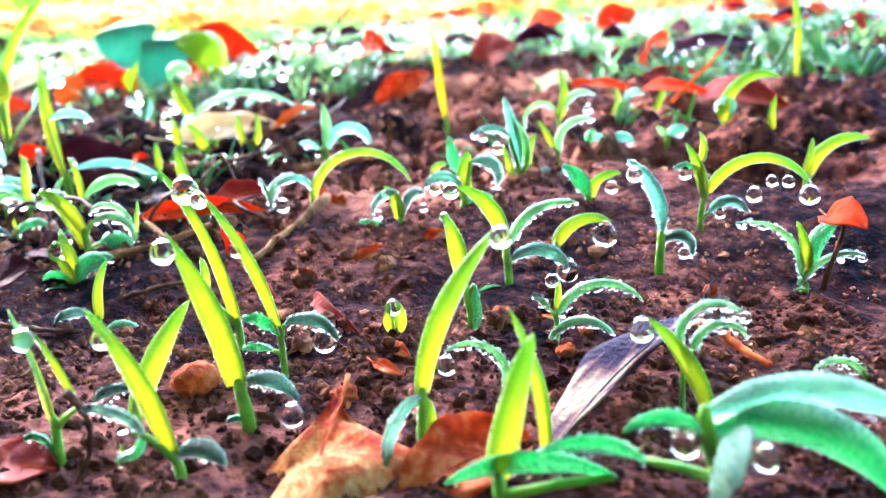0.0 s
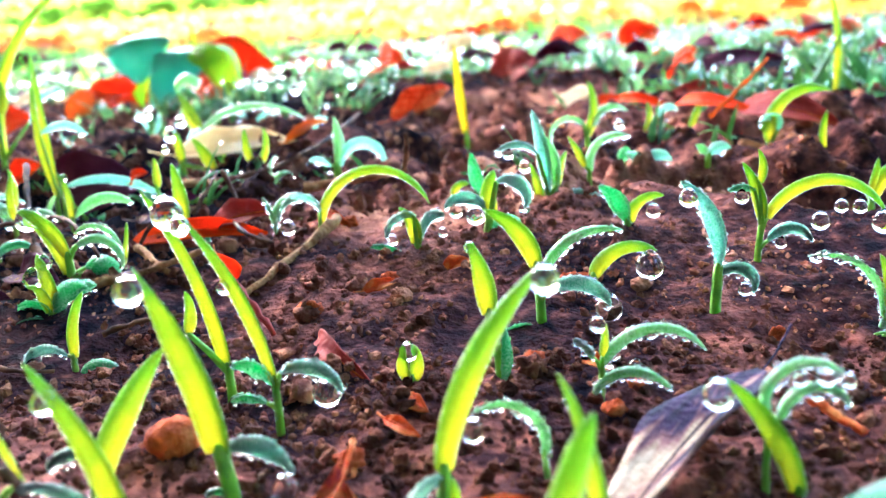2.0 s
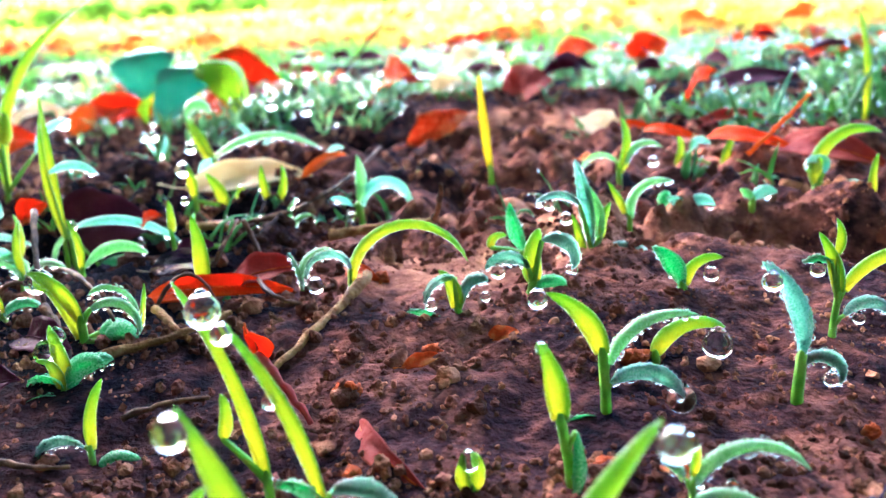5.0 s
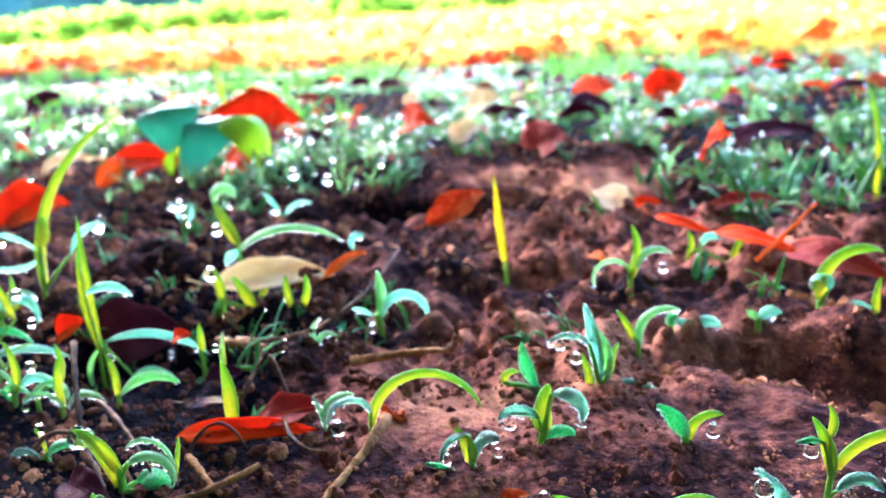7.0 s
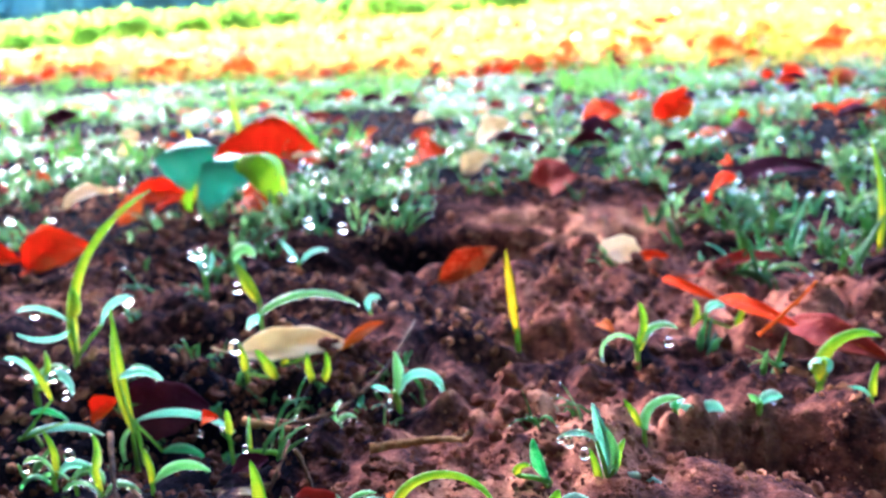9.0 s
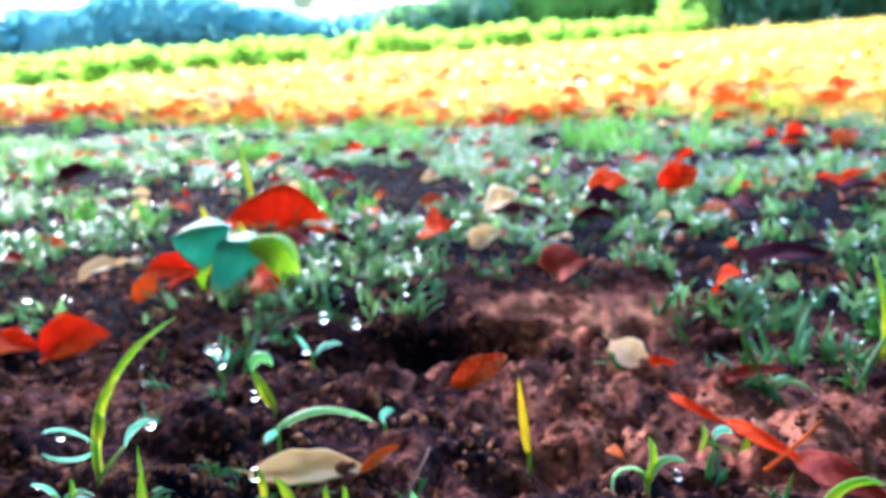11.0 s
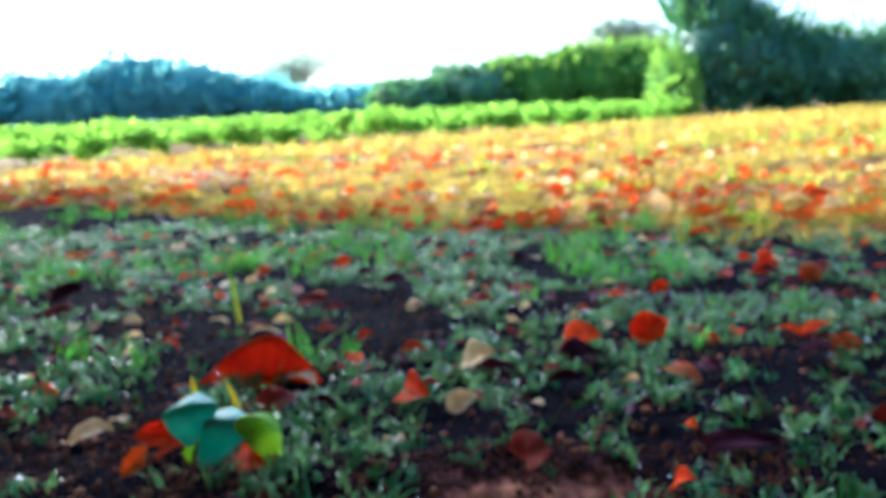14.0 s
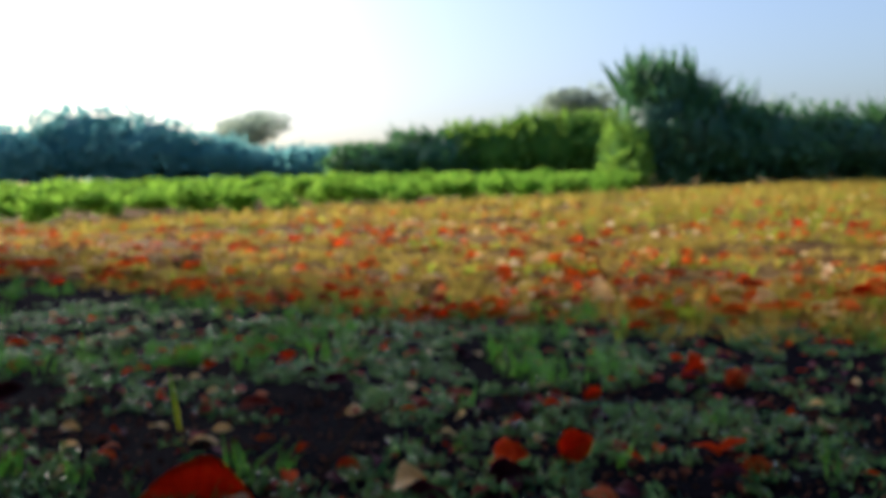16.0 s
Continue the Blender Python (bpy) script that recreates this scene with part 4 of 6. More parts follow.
p = seedling(0.066, 0.116)
leaf(p, "dew", -0.0036, 0.0185, 0, 0.0310, 26, -40, 0.0046)
leaf(p, "coty", -0.0028, 0.0157, -18, 0.0280, 34, -70, 0.0060)
leaf(p, "dew", 0.0001, 0.0131, -118, 0.0170, 60, -70, 0.0075)
leaf(p, "coty", -0.0039, 0.0154, 180, 0.0124, 62, -52, 0.0030)
leaf(p, "coty", -0.0112, 0.0118, 180, 0.0161, 49, -33, 0.0034)
drop(0.0597, 0.1150, 0.0150, 2.1)
drop(0.0705, 0.1150, 0.0118, 1.8)
p = seedling(0.069, 0.147)
leaf(p, "bead", -0.0001, 0.0123, 0, 0.0190, 123, -58, 0.0017)
leaf(p, "bead", 0.0015, 0.0132, 0, 0.0134, 87, -73, 0.0017)
drop(0.0757, 0.1456, 0.0198, 1.2)
drop(0.0787, 0.1456, 0.0191, 1.0)
drop(0.0722, 0.1456, 0.0196, 0.9)
p = seedling(0.107, 0.157)
leaf(p, "bead", -0.0011, 0.0015, 180, 0.0121, 66, -61, 0.0024)
drop(0.0968, 0.1560, 0.0023, 1.2)
p = seedling(-0.077, 0.234)
leaf(p, "blade", 0.0010, 0.0024, 180, 0.0134, 74, 82, 0.0044)
leaf(p, "coty", 0.0018, 0.0024, 0, 0.0113, 55, -10, 0.0041)
leaf(p, "coty", -0.0007, -0.0016, 180, 0.0128, 92, -88, 0.0053)
drop(-0.0767, 0.2326, 0.0179, 1.9)
p = seedling(-0.060, 0.207)
leaf(p, "blade", 0.0002, 0.0019, 0, 0.0164, 92, 53, 0.0028)
leaf(p, "dew", -0.0010, 0.0026, 180, 0.0125, 49, -77, 0.0025)
leaf(p, "coty", 0.0002, -0.0035, 0, 0.0124, 67, -54, 0.0030)
drop(-0.0684, 0.2056, 0.0009, 2.4)
p = seedling(-0.082, 0.254)
leaf(p, "blade", 0.0003, 0.0067, 180, 0.0184, 81, 18, 0.0048)
leaf(p, "coty", 0.0058, 0.0007, 0, 0.0108, 75, -99, 0.0051)
leaf(p, "bead", 0.0033, 0.0097, 0, 0.0186, 41, -108, 0.0027)
drop(-0.0890, 0.2532, 0.0248, 2.6)
p = seedling(-0.129, 0.347)
leaf(p, "blade", -0.0013, 0.0023, 180, 0.0509, 88, 90, 0.0036)
leaf(p, "dew", 0.0005, 0.0027, 0, 0.0429, 21, -41, 0.0047)
leaf(p, "bead", 0.0003, 0.0018, 180, 0.0307, -26, -141, 0.0021)
leaf(p, "coty", 0.0087, -0.0122, -14, 0.0222, 30, -38, 0.0051)
drop(-0.1025, 0.3457, 0.0107, 1.5)
p = seedling(-0.059, 0.283)
leaf(p, "blade", -0.0001, 0.0015, 180, 0.0220, 99, 75, 0.0055)
leaf(p, "coty", -0.0014, -0.0027, 180, 0.0081, 69, -99, 0.0044)
drop(-0.0611, 0.2822, 0.0378, 1.2)
p = seedling(-0.016, 0.278)
leaf(p, "blade", 0.0002, 0.0024, 0, 0.0478, 89, -71, 0.0034)
leaf(p, "dew", 0.0006, 0.0073, -166, 0.0199, 84, -98, 0.0044)
drop(-0.0255, 0.2769, 0.0127, 2.3)
p = seedling(-0.030, 0.280)
leaf(p, "bead", 0.0000, 0.0018, 0, 0.0179, 110, -17, 0.0025)
leaf(p, "bead", -0.0001, 0.0011, 180, 0.0116, 96, 53, 0.0021)
p = seedling(0.015, 0.259)
leaf(p, "blade", -0.0009, 0.0026, 180, 0.0119, 98, 39, 0.0042)
leaf(p, "dew", -0.0012, 0.0107, -152, 0.0126, 38, -99, 0.0042)
leaf(p, "dew", 0.0007, 0.0042, -32, 0.0130, 107, -24, 0.0039)
leaf(p, "coty", -0.0012, -0.0027, -145, 0.0100, 24, -92, 0.0042)
leaf(p, "coty", -0.0027, -0.0035, 180, 0.0134, 63, -8, 0.0033)
drop(0.0075, 0.2576, 0.0123, 1.6)
drop(0.0216, 0.2576, 0.0137, 1.3)
drop(0.0041, 0.2576, 0.0076, 1.3)
p = seedling(0.034, 0.269)
leaf(p, "blade", 0.0009, 0.0046, 0, 0.0151, 98, 67, 0.0056)
leaf(p, "dew", -0.0002, 0.0085, 180, 0.0142, 65, -61, 0.0037)
leaf(p, "coty", 0.0008, 0.0026, 0, 0.0120, 48, -62, 0.0037)
leaf(p, "dew", 0.0034, 0.0160, -21, 0.0161, 40, -125, 0.0044)
drop(0.0254, 0.2680, 0.0171, 2.0)
drop(0.0445, 0.2680, 0.0168, 1.2)
p = seedling(0.056, 0.299)
leaf(p, "dew", -0.0007, 0.0019, 180, 0.0281, 90, 71, 0.0062)
leaf(p, "coty", 0.0014, 0.0027, 180, 0.0209, 103, 52, 0.0056)
leaf(p, "blade", -0.0030, -0.0012, 180, 0.0145, 83, 69, 0.0031)
leaf(p, "blade", 0.0023, 0.0051, 0, 0.0114, 85, 65, 0.0028)
leaf(p, "dew", -0.0040, 0.0157, 180, 0.0148, 57, -47, 0.0038)
leaf(p, "dew", 0.0031, 0.0013, -17, 0.0266, 31, -120, 0.0056)
leaf(p, "coty", -0.0004, -0.0116, 0, 0.0134, 72, -77, 0.0042)
drop(0.0426, 0.2974, 0.0278, 1.6)
drop(0.0476, 0.2974, 0.0234, 1.9)
drop(0.0709, 0.2974, -0.0027, 1.7)
p = seedling(0.035, 0.299)
leaf(p, "coty", 0.0009, 0.0009, 180, 0.0172, 65, 81, 0.0070)
leaf(p, "blade", -0.0104, 0.0037, 0, 0.0072, 90, -21, 0.0028)
drop(0.0341, 0.2976, 0.0120, 1.8)
p = seedling(0.074, 0.265)
leaf(p, "coty", -0.0004, 0.0033, 180, 0.0141, 82, 26, 0.0051)
leaf(p, "blade", 0.0004, 0.0032, 0, 0.0137, 88, -14, 0.0036)
leaf(p, "coty", 0.0010, -0.0030, 0, 0.0075, 4, -70, 0.0033)
drop(0.0805, 0.2633, 0.0151, 2.0)
p = seedling(0.073, 0.327)
leaf(p, "bead", -0.0000, 0.0018, 0, 0.0236, 105, -27, 0.0035)
leaf(p, "blade", -0.0016, 0.0037, 180, 0.0128, 68, 55, 0.0027)
p = seedling(0.088, 0.341)
leaf(p, "coty", -0.0010, 0.0013, 0, 0.0061, 74, 67, 0.0057)
p = seedling(0.095, 0.339)
leaf(p, "coty", 0.0004, 0.0010, 0, 0.0120, 62, -60, 0.0060)
leaf(p, "dew", -0.0006, 0.0010, 180, 0.0080, 70, -10, 0.0050)
p = seedling(0.120, 0.344)
leaf(p, "dew", 0.0004, 0.0014, 0, 0.0100, 70, -40, 0.0060)
leaf(p, "coty", -0.0004, 0.0014, 180, 0.0062, 80, 10, 0.0045)
p = seedling(0.083, 0.394)
leaf(p, "blade", -0.0005, 0.0015, 0, 0.0246, 60, 117, 0.0043)
leaf(p, "bead", -0.0017, 0.0071, 180, 0.0244, 52, -116, 0.0038)
leaf(p, "bead", 0.0018, 0.0058, 0, 0.0206, 84, -44, 0.0038)
drop(0.0962, 0.3924, 0.0226, 2.1)
p = seedling(0.148, 0.358)
leaf(p, "blade", 0.0009, 0.0017, 0, 0.0370, 109, -28, 0.0057)
leaf(p, "dew", 0.0030, 0.0064, 180, 0.0125, 118, -71, 0.0066)
drop(0.1462, 0.3568, 0.0244, 3.2)
p = seedling(0.164, 0.347)
leaf(p, "dew", -0.0011, 0.0007, 180, 0.0159, 66, -48, 0.0024)
leaf(p, "blade", 0.0003, 0.0008, 0, 0.0143, 97, 79, 0.0037)
p = seedling(-0.024, 0.365)
leaf(p, "coty", 0.0008, 0.0020, 0, 0.0169, 78, 99, 0.0062)
leaf(p, "dew", -0.0019, 0.0010, 180, 0.0098, 56, -15, 0.0044)
leaf(p, "dew", 0.0023, 0.0008, 0, 0.0304, 88, -106, 0.0049)
drop(-0.0266, 0.3642, 0.0118, 2.0)
p = seedling(-0.059, 0.374)
leaf(p, "blade", -0.0010, 0.0019, 180, 0.0154, 71, 93, 0.0041)
leaf(p, "blade", 0.0022, 0.0025, 0, 0.0151, 55, 105, 0.0034)
p = seedling(-0.120, 0.496)
leaf(p, "blade", 0.0003, 0.0020, 180, 0.0267, 70, 59, 0.0086)
leaf(p, "coty", -0.0115, 0.0254, 0, 0.0230, 113, -89, 0.0095)
drop(-0.1315, 0.4949, 0.0254, 3.0)
p = seedling(-0.104, 0.446)
leaf(p, "bead", 0.0006, 0.0092, 0, 0.0565, 39, -36, 0.0042)
leaf(p, "dew", 0.0011, 0.0085, 180, 0.0122, -16, -73, 0.0065)
p = seedling(-0.049, 0.467)
leaf(p, "dew", 0.0001, 0.0006, 0, 0.0150, 140, -37, 0.0050)
p = seedling(-0.096, 0.391)
leaf(p, "blade", 0.0001, 0.0008, 180, 0.0152, 94, 69, 0.0046)
leaf(p, "blade", 0.0138, -0.0040, 180, 0.0177, 74, 50, 0.0056)
drop(-0.0993, 0.3900, 0.0299, 3.1)
p = seedling(0.030, 0.424)
leaf(p, "gold", 0.0000, 0.0006, 180, 0.0420, 83, 87, 0.0046)
p = seedling(-0.185, 0.406)
leaf(p, "blade", 0.0010, 0.0048, 12, 0.0974, 94, 24, 0.0051)
leaf(p, "dew", 0.0163, 0.0210, 0, 0.0248, 77, -6, 0.0048)
leaf(p, "dew", 0.0015, 0.0226, 180, 0.0290, 54, -24, 0.0048)
leaf(p, "blade", 0.0027, 0.0259, 0, 0.0148, 56, 106, 0.0054)
leaf(p, "dew", 0.0023, 0.0198, 180, 0.0304, -33, 27, 0.0048)
drop(-0.1532, 0.4049, 0.0502, 2.7)
drop(-0.1996, 0.4049, 0.0459, 2.7)
p = seedling(-0.128, 0.339)
leaf(p, "blade", 0.0018, 0.0011, 180, 0.0457, 75, 101, 0.0033)
leaf(p, "dew", -0.0011, 0.0250, 0, 0.0199, 40, -48, 0.0044)
p = seedling(0.261, 0.550)
leaf(p, "blade", -0.0002, 0.0028, 180, 0.0726, 94, 69, 0.0049)
p = seedling(-0.169, 0.345)
leaf(p, "dew", -0.0102, -0.0033, 0, 0.0384, 32, -29, 0.0041)
leaf(p, "blade", 0.0077, 0.0144, 180, 0.0215, 83, 50, 0.0041)
leaf(p, "coty", 0.0126, 0.0044, 180, 0.0181, 63, -36, 0.0055)
drop(-0.1585, 0.3440, 0.0386, 2.0)
p = seedling(-0.085, 0.256)
leaf(p, "blade", 0.0021, -0.0013, 180, 0.0230, 88, 35, 0.0045)
leaf(p, "coty", 0.0065, 0.0022, 0, 0.0123, 42, -105, 0.0051)
drop(-0.0920, 0.2550, 0.0241, 3.0)
p = seedling(-0.070, 0.259)
leaf(p, "bead", 0.0005, 0.0030, 180, 0.0205, 114, -48, 0.0024)
leaf(p, "blade", 0.0003, -0.0000, 0, 0.0139, 73, 78, 0.0018)
p = seedling(-0.077, 0.233)
leaf(p, "blade", -0.0007, 0.0000, 180, 0.0098, 100, 31, 0.0041)
leaf(p, "coty", 0.0005, -0.0008, 0, 0.0141, 96, -21, 0.0051)
leaf(p, "coty", -0.0013, -0.0030, -154, 0.0118, 51, -82, 0.0059)
leaf(p, "coty", 0.0012, -0.0046, 0, 0.0090, 24, -40, 0.0035)
drop(-0.0800, 0.2323, 0.0140, 2.6)
p = seedling(-0.061, 0.323)
leaf(p, "blade", -0.0129, 0.0009, 106, 0.0150, 58, 20, 0.0050)
p = seedling(0.120, 0.434)
leaf(p, "blade", -0.0026, -0.0057, 0, 0.0152, 60, 118, 0.0038)
leaf(p, "blade", 0.0191, -0.0083, 0, 0.0179, 80, 68, 0.0044)
leaf(p, "dew", 0.0039, 0.0014, 0, 0.0120, 91, -55, 0.0052)
drop(0.1292, 0.4326, 0.0060, 2.5)
p = seedling(-0.063, 0.413)
leaf(p, "blade", -0.0228, -0.0075, 0, 0.0168, 62, 75, 0.0038)
p = seedling(-0.084, 0.329)
leaf(p, "blade", -0.0004, 0.0047, 0, 0.0110, 85, 90, 0.0034)
p = seedling(-0.022, 0.361)
leaf(p, "coty", -0.0014, 0.0026, 0, 0.0191, 78, 96, 0.0060)
leaf(p, "dew", 0.0002, 0.0020, 0, 0.0295, 90, -90, 0.0046)
drop(-0.0260, 0.3599, 0.0128, 1.9)
p = seedling(-0.190, 0.378)
leaf(p, "dew", 0.0009, 0.0040, 180, 0.0239, 115, -19, 0.0060)
leaf(p, "blade", 0.0031, 0.0025, 0, 0.0197, 53, 95, 0.0040)
leaf(p, "dew", 0.0044, 0.0025, -15, 0.0283, 94, -109, 0.0055)
leaf(p, "bead", 0.0024, 0.0053, 17, 0.0200, 94, -59, 0.0030)
drop(-0.1812, 0.3765, 0.0240, 2.3)
drop(-0.1908, 0.3765, 0.0271, 2.0)
drop(-0.1752, 0.3765, 0.0157, 2.0)
p = seedling(-0.145, 0.310)
leaf(p, "bead", 0.0005, 0.0022, 180, 0.0165, 107, -56, 0.0032)
leaf(p, "blade", 0.0013, 0.0011, 180, 0.0199, 113, 59, 0.0032)
leaf(p, "dew", 0.0023, 0.0010, 0, 0.0206, 79, -95, 0.0044)
leaf(p, "coty", -0.0015, -0.0022, -156, 0.0162, 98, -92, 0.0053)
drop(-0.1297, 0.3089, 0.0114, 1.6)
drop(-0.1536, 0.3089, 0.0185, 1.6)
p = seedling(-0.122, 0.299)
leaf(p, "blade", 0.0004, 0.0021, -0, 0.0183, 101, 63, 0.0031)
leaf(p, "bead", 0.0002, 0.0011, 180, 0.0172, 83, -68, 0.0027)
leaf(p, "bead", 0.0022, 0.0010, -15, 0.0192, 68, -49, 0.0027)
drop(-0.1333, 0.2975, 0.0137, 1.4)
p = seedling(-0.105, 0.304)
leaf(p, "blade", 0.0002, 0.0011, 180, 0.0168, 105, 60, 0.0031)
leaf(p, "coty", 0.0014, 0.0021, 0, 0.0232, 54, -35, 0.0051)
drop(-0.1046, 0.3029, 0.0276, 1.4)
p = seedling(-0.137, 0.310)
leaf(p, "bead", 0.0002, 0.0010, 0, 0.0175, 71, -106, 0.0030)
leaf(p, "blade", 0.0073, 0.0027, 0, 0.0164, 57, 104, 0.0038)
leaf(p, "coty", -0.0019, 0.0001, 180, 0.0118, 68, -61, 0.0049)
drop(-0.1362, 0.3089, 0.0232, 1.9)
p = seedling(-0.112, 0.271)
leaf(p, "coty", -0.0006, 0.0009, 0, 0.0141, 63, -44, 0.0039)
leaf(p, "blade", 0.0002, 0.0009, 180, 0.0099, 89, 70, 0.0019)
leaf(p, "dew", -0.0025, 0.0001, 180, 0.0127, 78, -93, 0.0036)
drop(-0.1121, 0.2700, 0.0195, 1.6)
drop(-0.1173, 0.2700, 0.0084, 1.6)
p = seedling(-0.044, 0.340)
leaf(p, "bead", 0.0000, 0.0004, 0, 0.0129, 127, 30, 0.0025)
leaf(p, "bead", 0.0000, 0.0004, 0, 0.0109, 92, -44, 0.0025)
p = seedling(-0.123, 0.607)
leaf(p, "dew", 0.0002, 0.0023, 180, 0.0220, 70, 40, 0.0048)
leaf(p, "dew", 0.0024, 0.0023, 0, 0.0240, 62, -17, 0.0048)
drop(-0.1111, 0.6055, 0.0378, 3.5)
drop(-0.0875, 0.6055, 0.0325, 3.5)
drop(-0.1271, 0.6055, 0.0137, 3.1)
p = seedling(-0.189, 0.592)
leaf(p, "dew", 0.0004, 0.0024, 180, 0.0175, 85, 51, 0.0056)
leaf(p, "dew", 0.0012, 0.0024, 0, 0.0169, 37, 97, 0.0056)
drop(-0.1886, 0.5908, 0.0226, 3.2)
drop(-0.1864, 0.5908, 0.0110, 3.6)
drop(-0.1948, 0.5908, 0.0222, 2.8)

finish_seedlings()


# ---------------- fallen leaves and twigs ----------------
LEAF_LABEL = {
    "red": "scarlet fallen leaf, curled, lying on the soil", "pinkred": "dull pinkish-red fallen leaf, wet, on the soil",
    "rust": "rusty orange-brown dead leaf on the soil", "sandy": "dead leaf with red ridge and sandy orange blade on soil", "orange": "bright orange fallen leaf lying on dry grass", "pale": "pale tan dead leaf with curled edge on soil",
    "purple": "dark plum fallen leaf lying on the soil", "grey": "weathered grey and purple curled dead leaf on soil",
}


def litter_mesh(length, width, curl, seed, rows=16, cols=9, fold=0.35, taper=False):
    """A dead leaf along x: pointed oval, curled, wavy, with a midrib groove and thickness."""
    rng = np.random.default_rng(seed)
    ph = rng.uniform(0, 6.28, 4)
    top, bot = [], []
    th = max(0.00035, 0.006 * width)
    for i in range(rows + 1):
        s = i / rows
        wid = max(0.03, math.sin(math.pi * (s * 0.95 + 0.025)) ** 0.8 * (1.05 - 0.35 * s)) * width
        if taper:
            wid *= min(1.0, 0.1 + (s / 0.5) ** 1.3)
        ang = (s - 0.5) * curl
        cx = length * math.sin(ang) / max(curl, 0.05)
        cz = -length * (1 - math.cos(ang)) / max(curl, 0.05)
        for j in range(cols):
            u = j / (cols - 1) * 2 - 1
            edge = 1 + 0.07 * math.sin(11 * s + ph[0] + u) + 0.04 * math.sin(23 * s + ph[1])
            yy = u * 0.5 * wid * edge
            zz = fold * wid * (abs(u) ** 1.5) * 0.5 - 0.012 * width * math.exp(-(u * 7) ** 2) + 0.05 * width * math.sin(5 * s + ph[2] + 2.2 * u) + 0.02 * width * math.cos(15 * s - 4 * abs(u) + ph[3])
            p = np.array((cx + math.sin(ang) * zz, yy, cz + zz * math.cos(ang)))
            top.append(p + (0, 0, th / 2))
            bot.append(p - (0, 0, th / 2))
    n, C, R = len(top), cols, rows + 1
    f = []
    for i in range(R - 1):
        for j in range(C - 1):
            q = i * C + j
            f.append([q, q + 1, q + C + 1, q + C])
            f.append([n + q, n + q + C, n + q + C + 1, n + q + 1])
        q = i * C
        f.append([q, q + C, n + q + C, n + q])
        q = i * C + C - 1
        f.append([q, n + q, n + q + C, q + C])
    for j in range(C - 1):
        f.append([j, n + j, n + j + 1, j + 1])
        q = (R - 1) * C + j
        f.append([q, q + 1, n + q + 1, n + q])
    return np.concatenate([np.array(top), np.array(bot)]), f


def fallen_leaf(x, y, z, length, width, heading, pitch, roll, curl, look_of):
    seed = int(abs(x * 7919 + y * 104729 + length * 1e5)) % 99991
    base = float(ground_z(x, y))
    ob = thing("fallen_leaf", (x, y, max(z, base + 0.15 * width * math.sin(radians(roll)))), LEAF_LABEL[look_of], "leaf", "fallen leaves")
    ob.rotation_euler = (radians(roll), radians(-pitch), radians(heading))
    ridged = look_of == "sandy"
    v, f = litter_mesh(length, width, curl, seed, rows=20, cols=11, fold=-0.4 if ridged else 0.35, taper=ridged)
    s = np.repeat(np.linspace(0, 1, 21), 11)
    part("leaf_blade", mesh_of("leaf_blade", v, f, M[look_of], along=np.concatenate([s, s])), ob)
    mid, r = [], []
    for i in range(9):
        s = i / 8
        ang = (s - 0.5) * curl
        mid.append((length * math.sin(ang) / max(curl, 0.05), 0, -length * (1 - math.cos(ang)) / max(curl, 0.05) + 0.0001))
        r.append(max(0.0002, 0.012 * width * (1 - 0.7 * s)))
    a = np.array(mid[0])
    stalk = [a + np.array((-0.22 * length, 0.03 * length, 0.05 * length)), a + np.array((-0.1 * length, 0.01 * length, 0.01 * length))] + [np.array(q) for q in mid]
    v, f = tube(stalk, [r[0] * 1.3, r[0] * 1.1] + r, 6)
    part("leaf_stalk", mesh_of("leaf_stalk", v, f, M["rust" if look_of in ("red", "rust", "pinkred", "sandy") else look_of]), ob)
    return ob


def twig(r, a, b, c, look_of="twig", label="thin dry brown twig lying on the soil"):
    rng = np.random.default_rng(int(abs(a[0] * 1e5 + b[1] * 1e4)) % 9973)
    a, b, c = (np.array(q, dtype=float) for q in (a, b, c))
    pts = []
    n = 12
    for i in range(n + 1):
        u = i / n
        q = a * (1 - u) * (1 - 2 * u) + b * 4 * u * (1 - u) + c * u * (2 * u - 1)
        pts.append(q + rng.normal(size=3) * r * 0.14)
    rad = [r * (1.1 - 0.5 * i / n) * rng.uniform(0.8, 1.25) for i in range(n + 1)]
    v, f = tube(pts, rad, 7)
    v -= a
    ob = new("twig", mesh_of("twig", v, f, M[look_of]))
    ob.location = a
    return tagged(ob, label, "twig", "twigs on the soil")


fallen_leaf(0.007, 0.136, 0.004, 0.028, 0.034, -95, -13, 8, 0.5, "sandy")
fallen_leaf(0.058, 0.151, 0.007, 0.054, 0.015, -132, -9, 22, 0.35, "grey")
fallen_leaf(0.031, 0.133, 0.003, 0.024, 0.018, 27, 7, 20, 0.8, "rust")
fallen_leaf(-0.045, 0.139, 0.002, 0.014, 0.014, -13, 8, 20, 0.6, "pinkred")
fallen_leaf(-0.056, 0.276, 0.014, 0.048, 0.0085, -3, 3, 52, 1.3, "red")
fallen_leaf(-0.029, 0.224, 0.017, 0.010, 0.009, 86, -70, 25, 1.3, "red")
fallen_leaf(-0.078, 0.409, 0.022, 0.060, 0.022, -7, 4, 32, 0.35, "pale")
# orange curled tip of the pale leaf, added as a leaf of its own
fallen_leaf(-0.043, 0.408, 0.028, 0.024, 0.007, 39, 17, 30, 1.0, "orange")
fallen_leaf(0.118, 0.458, 0.027, 0.046, 0.006, -61, -2, 58, 1.2, "red")
fallen_leaf(0.140, 0.419, 0.028, 0.058, 0.0085, -68, 2, 50, 0.9, "red")
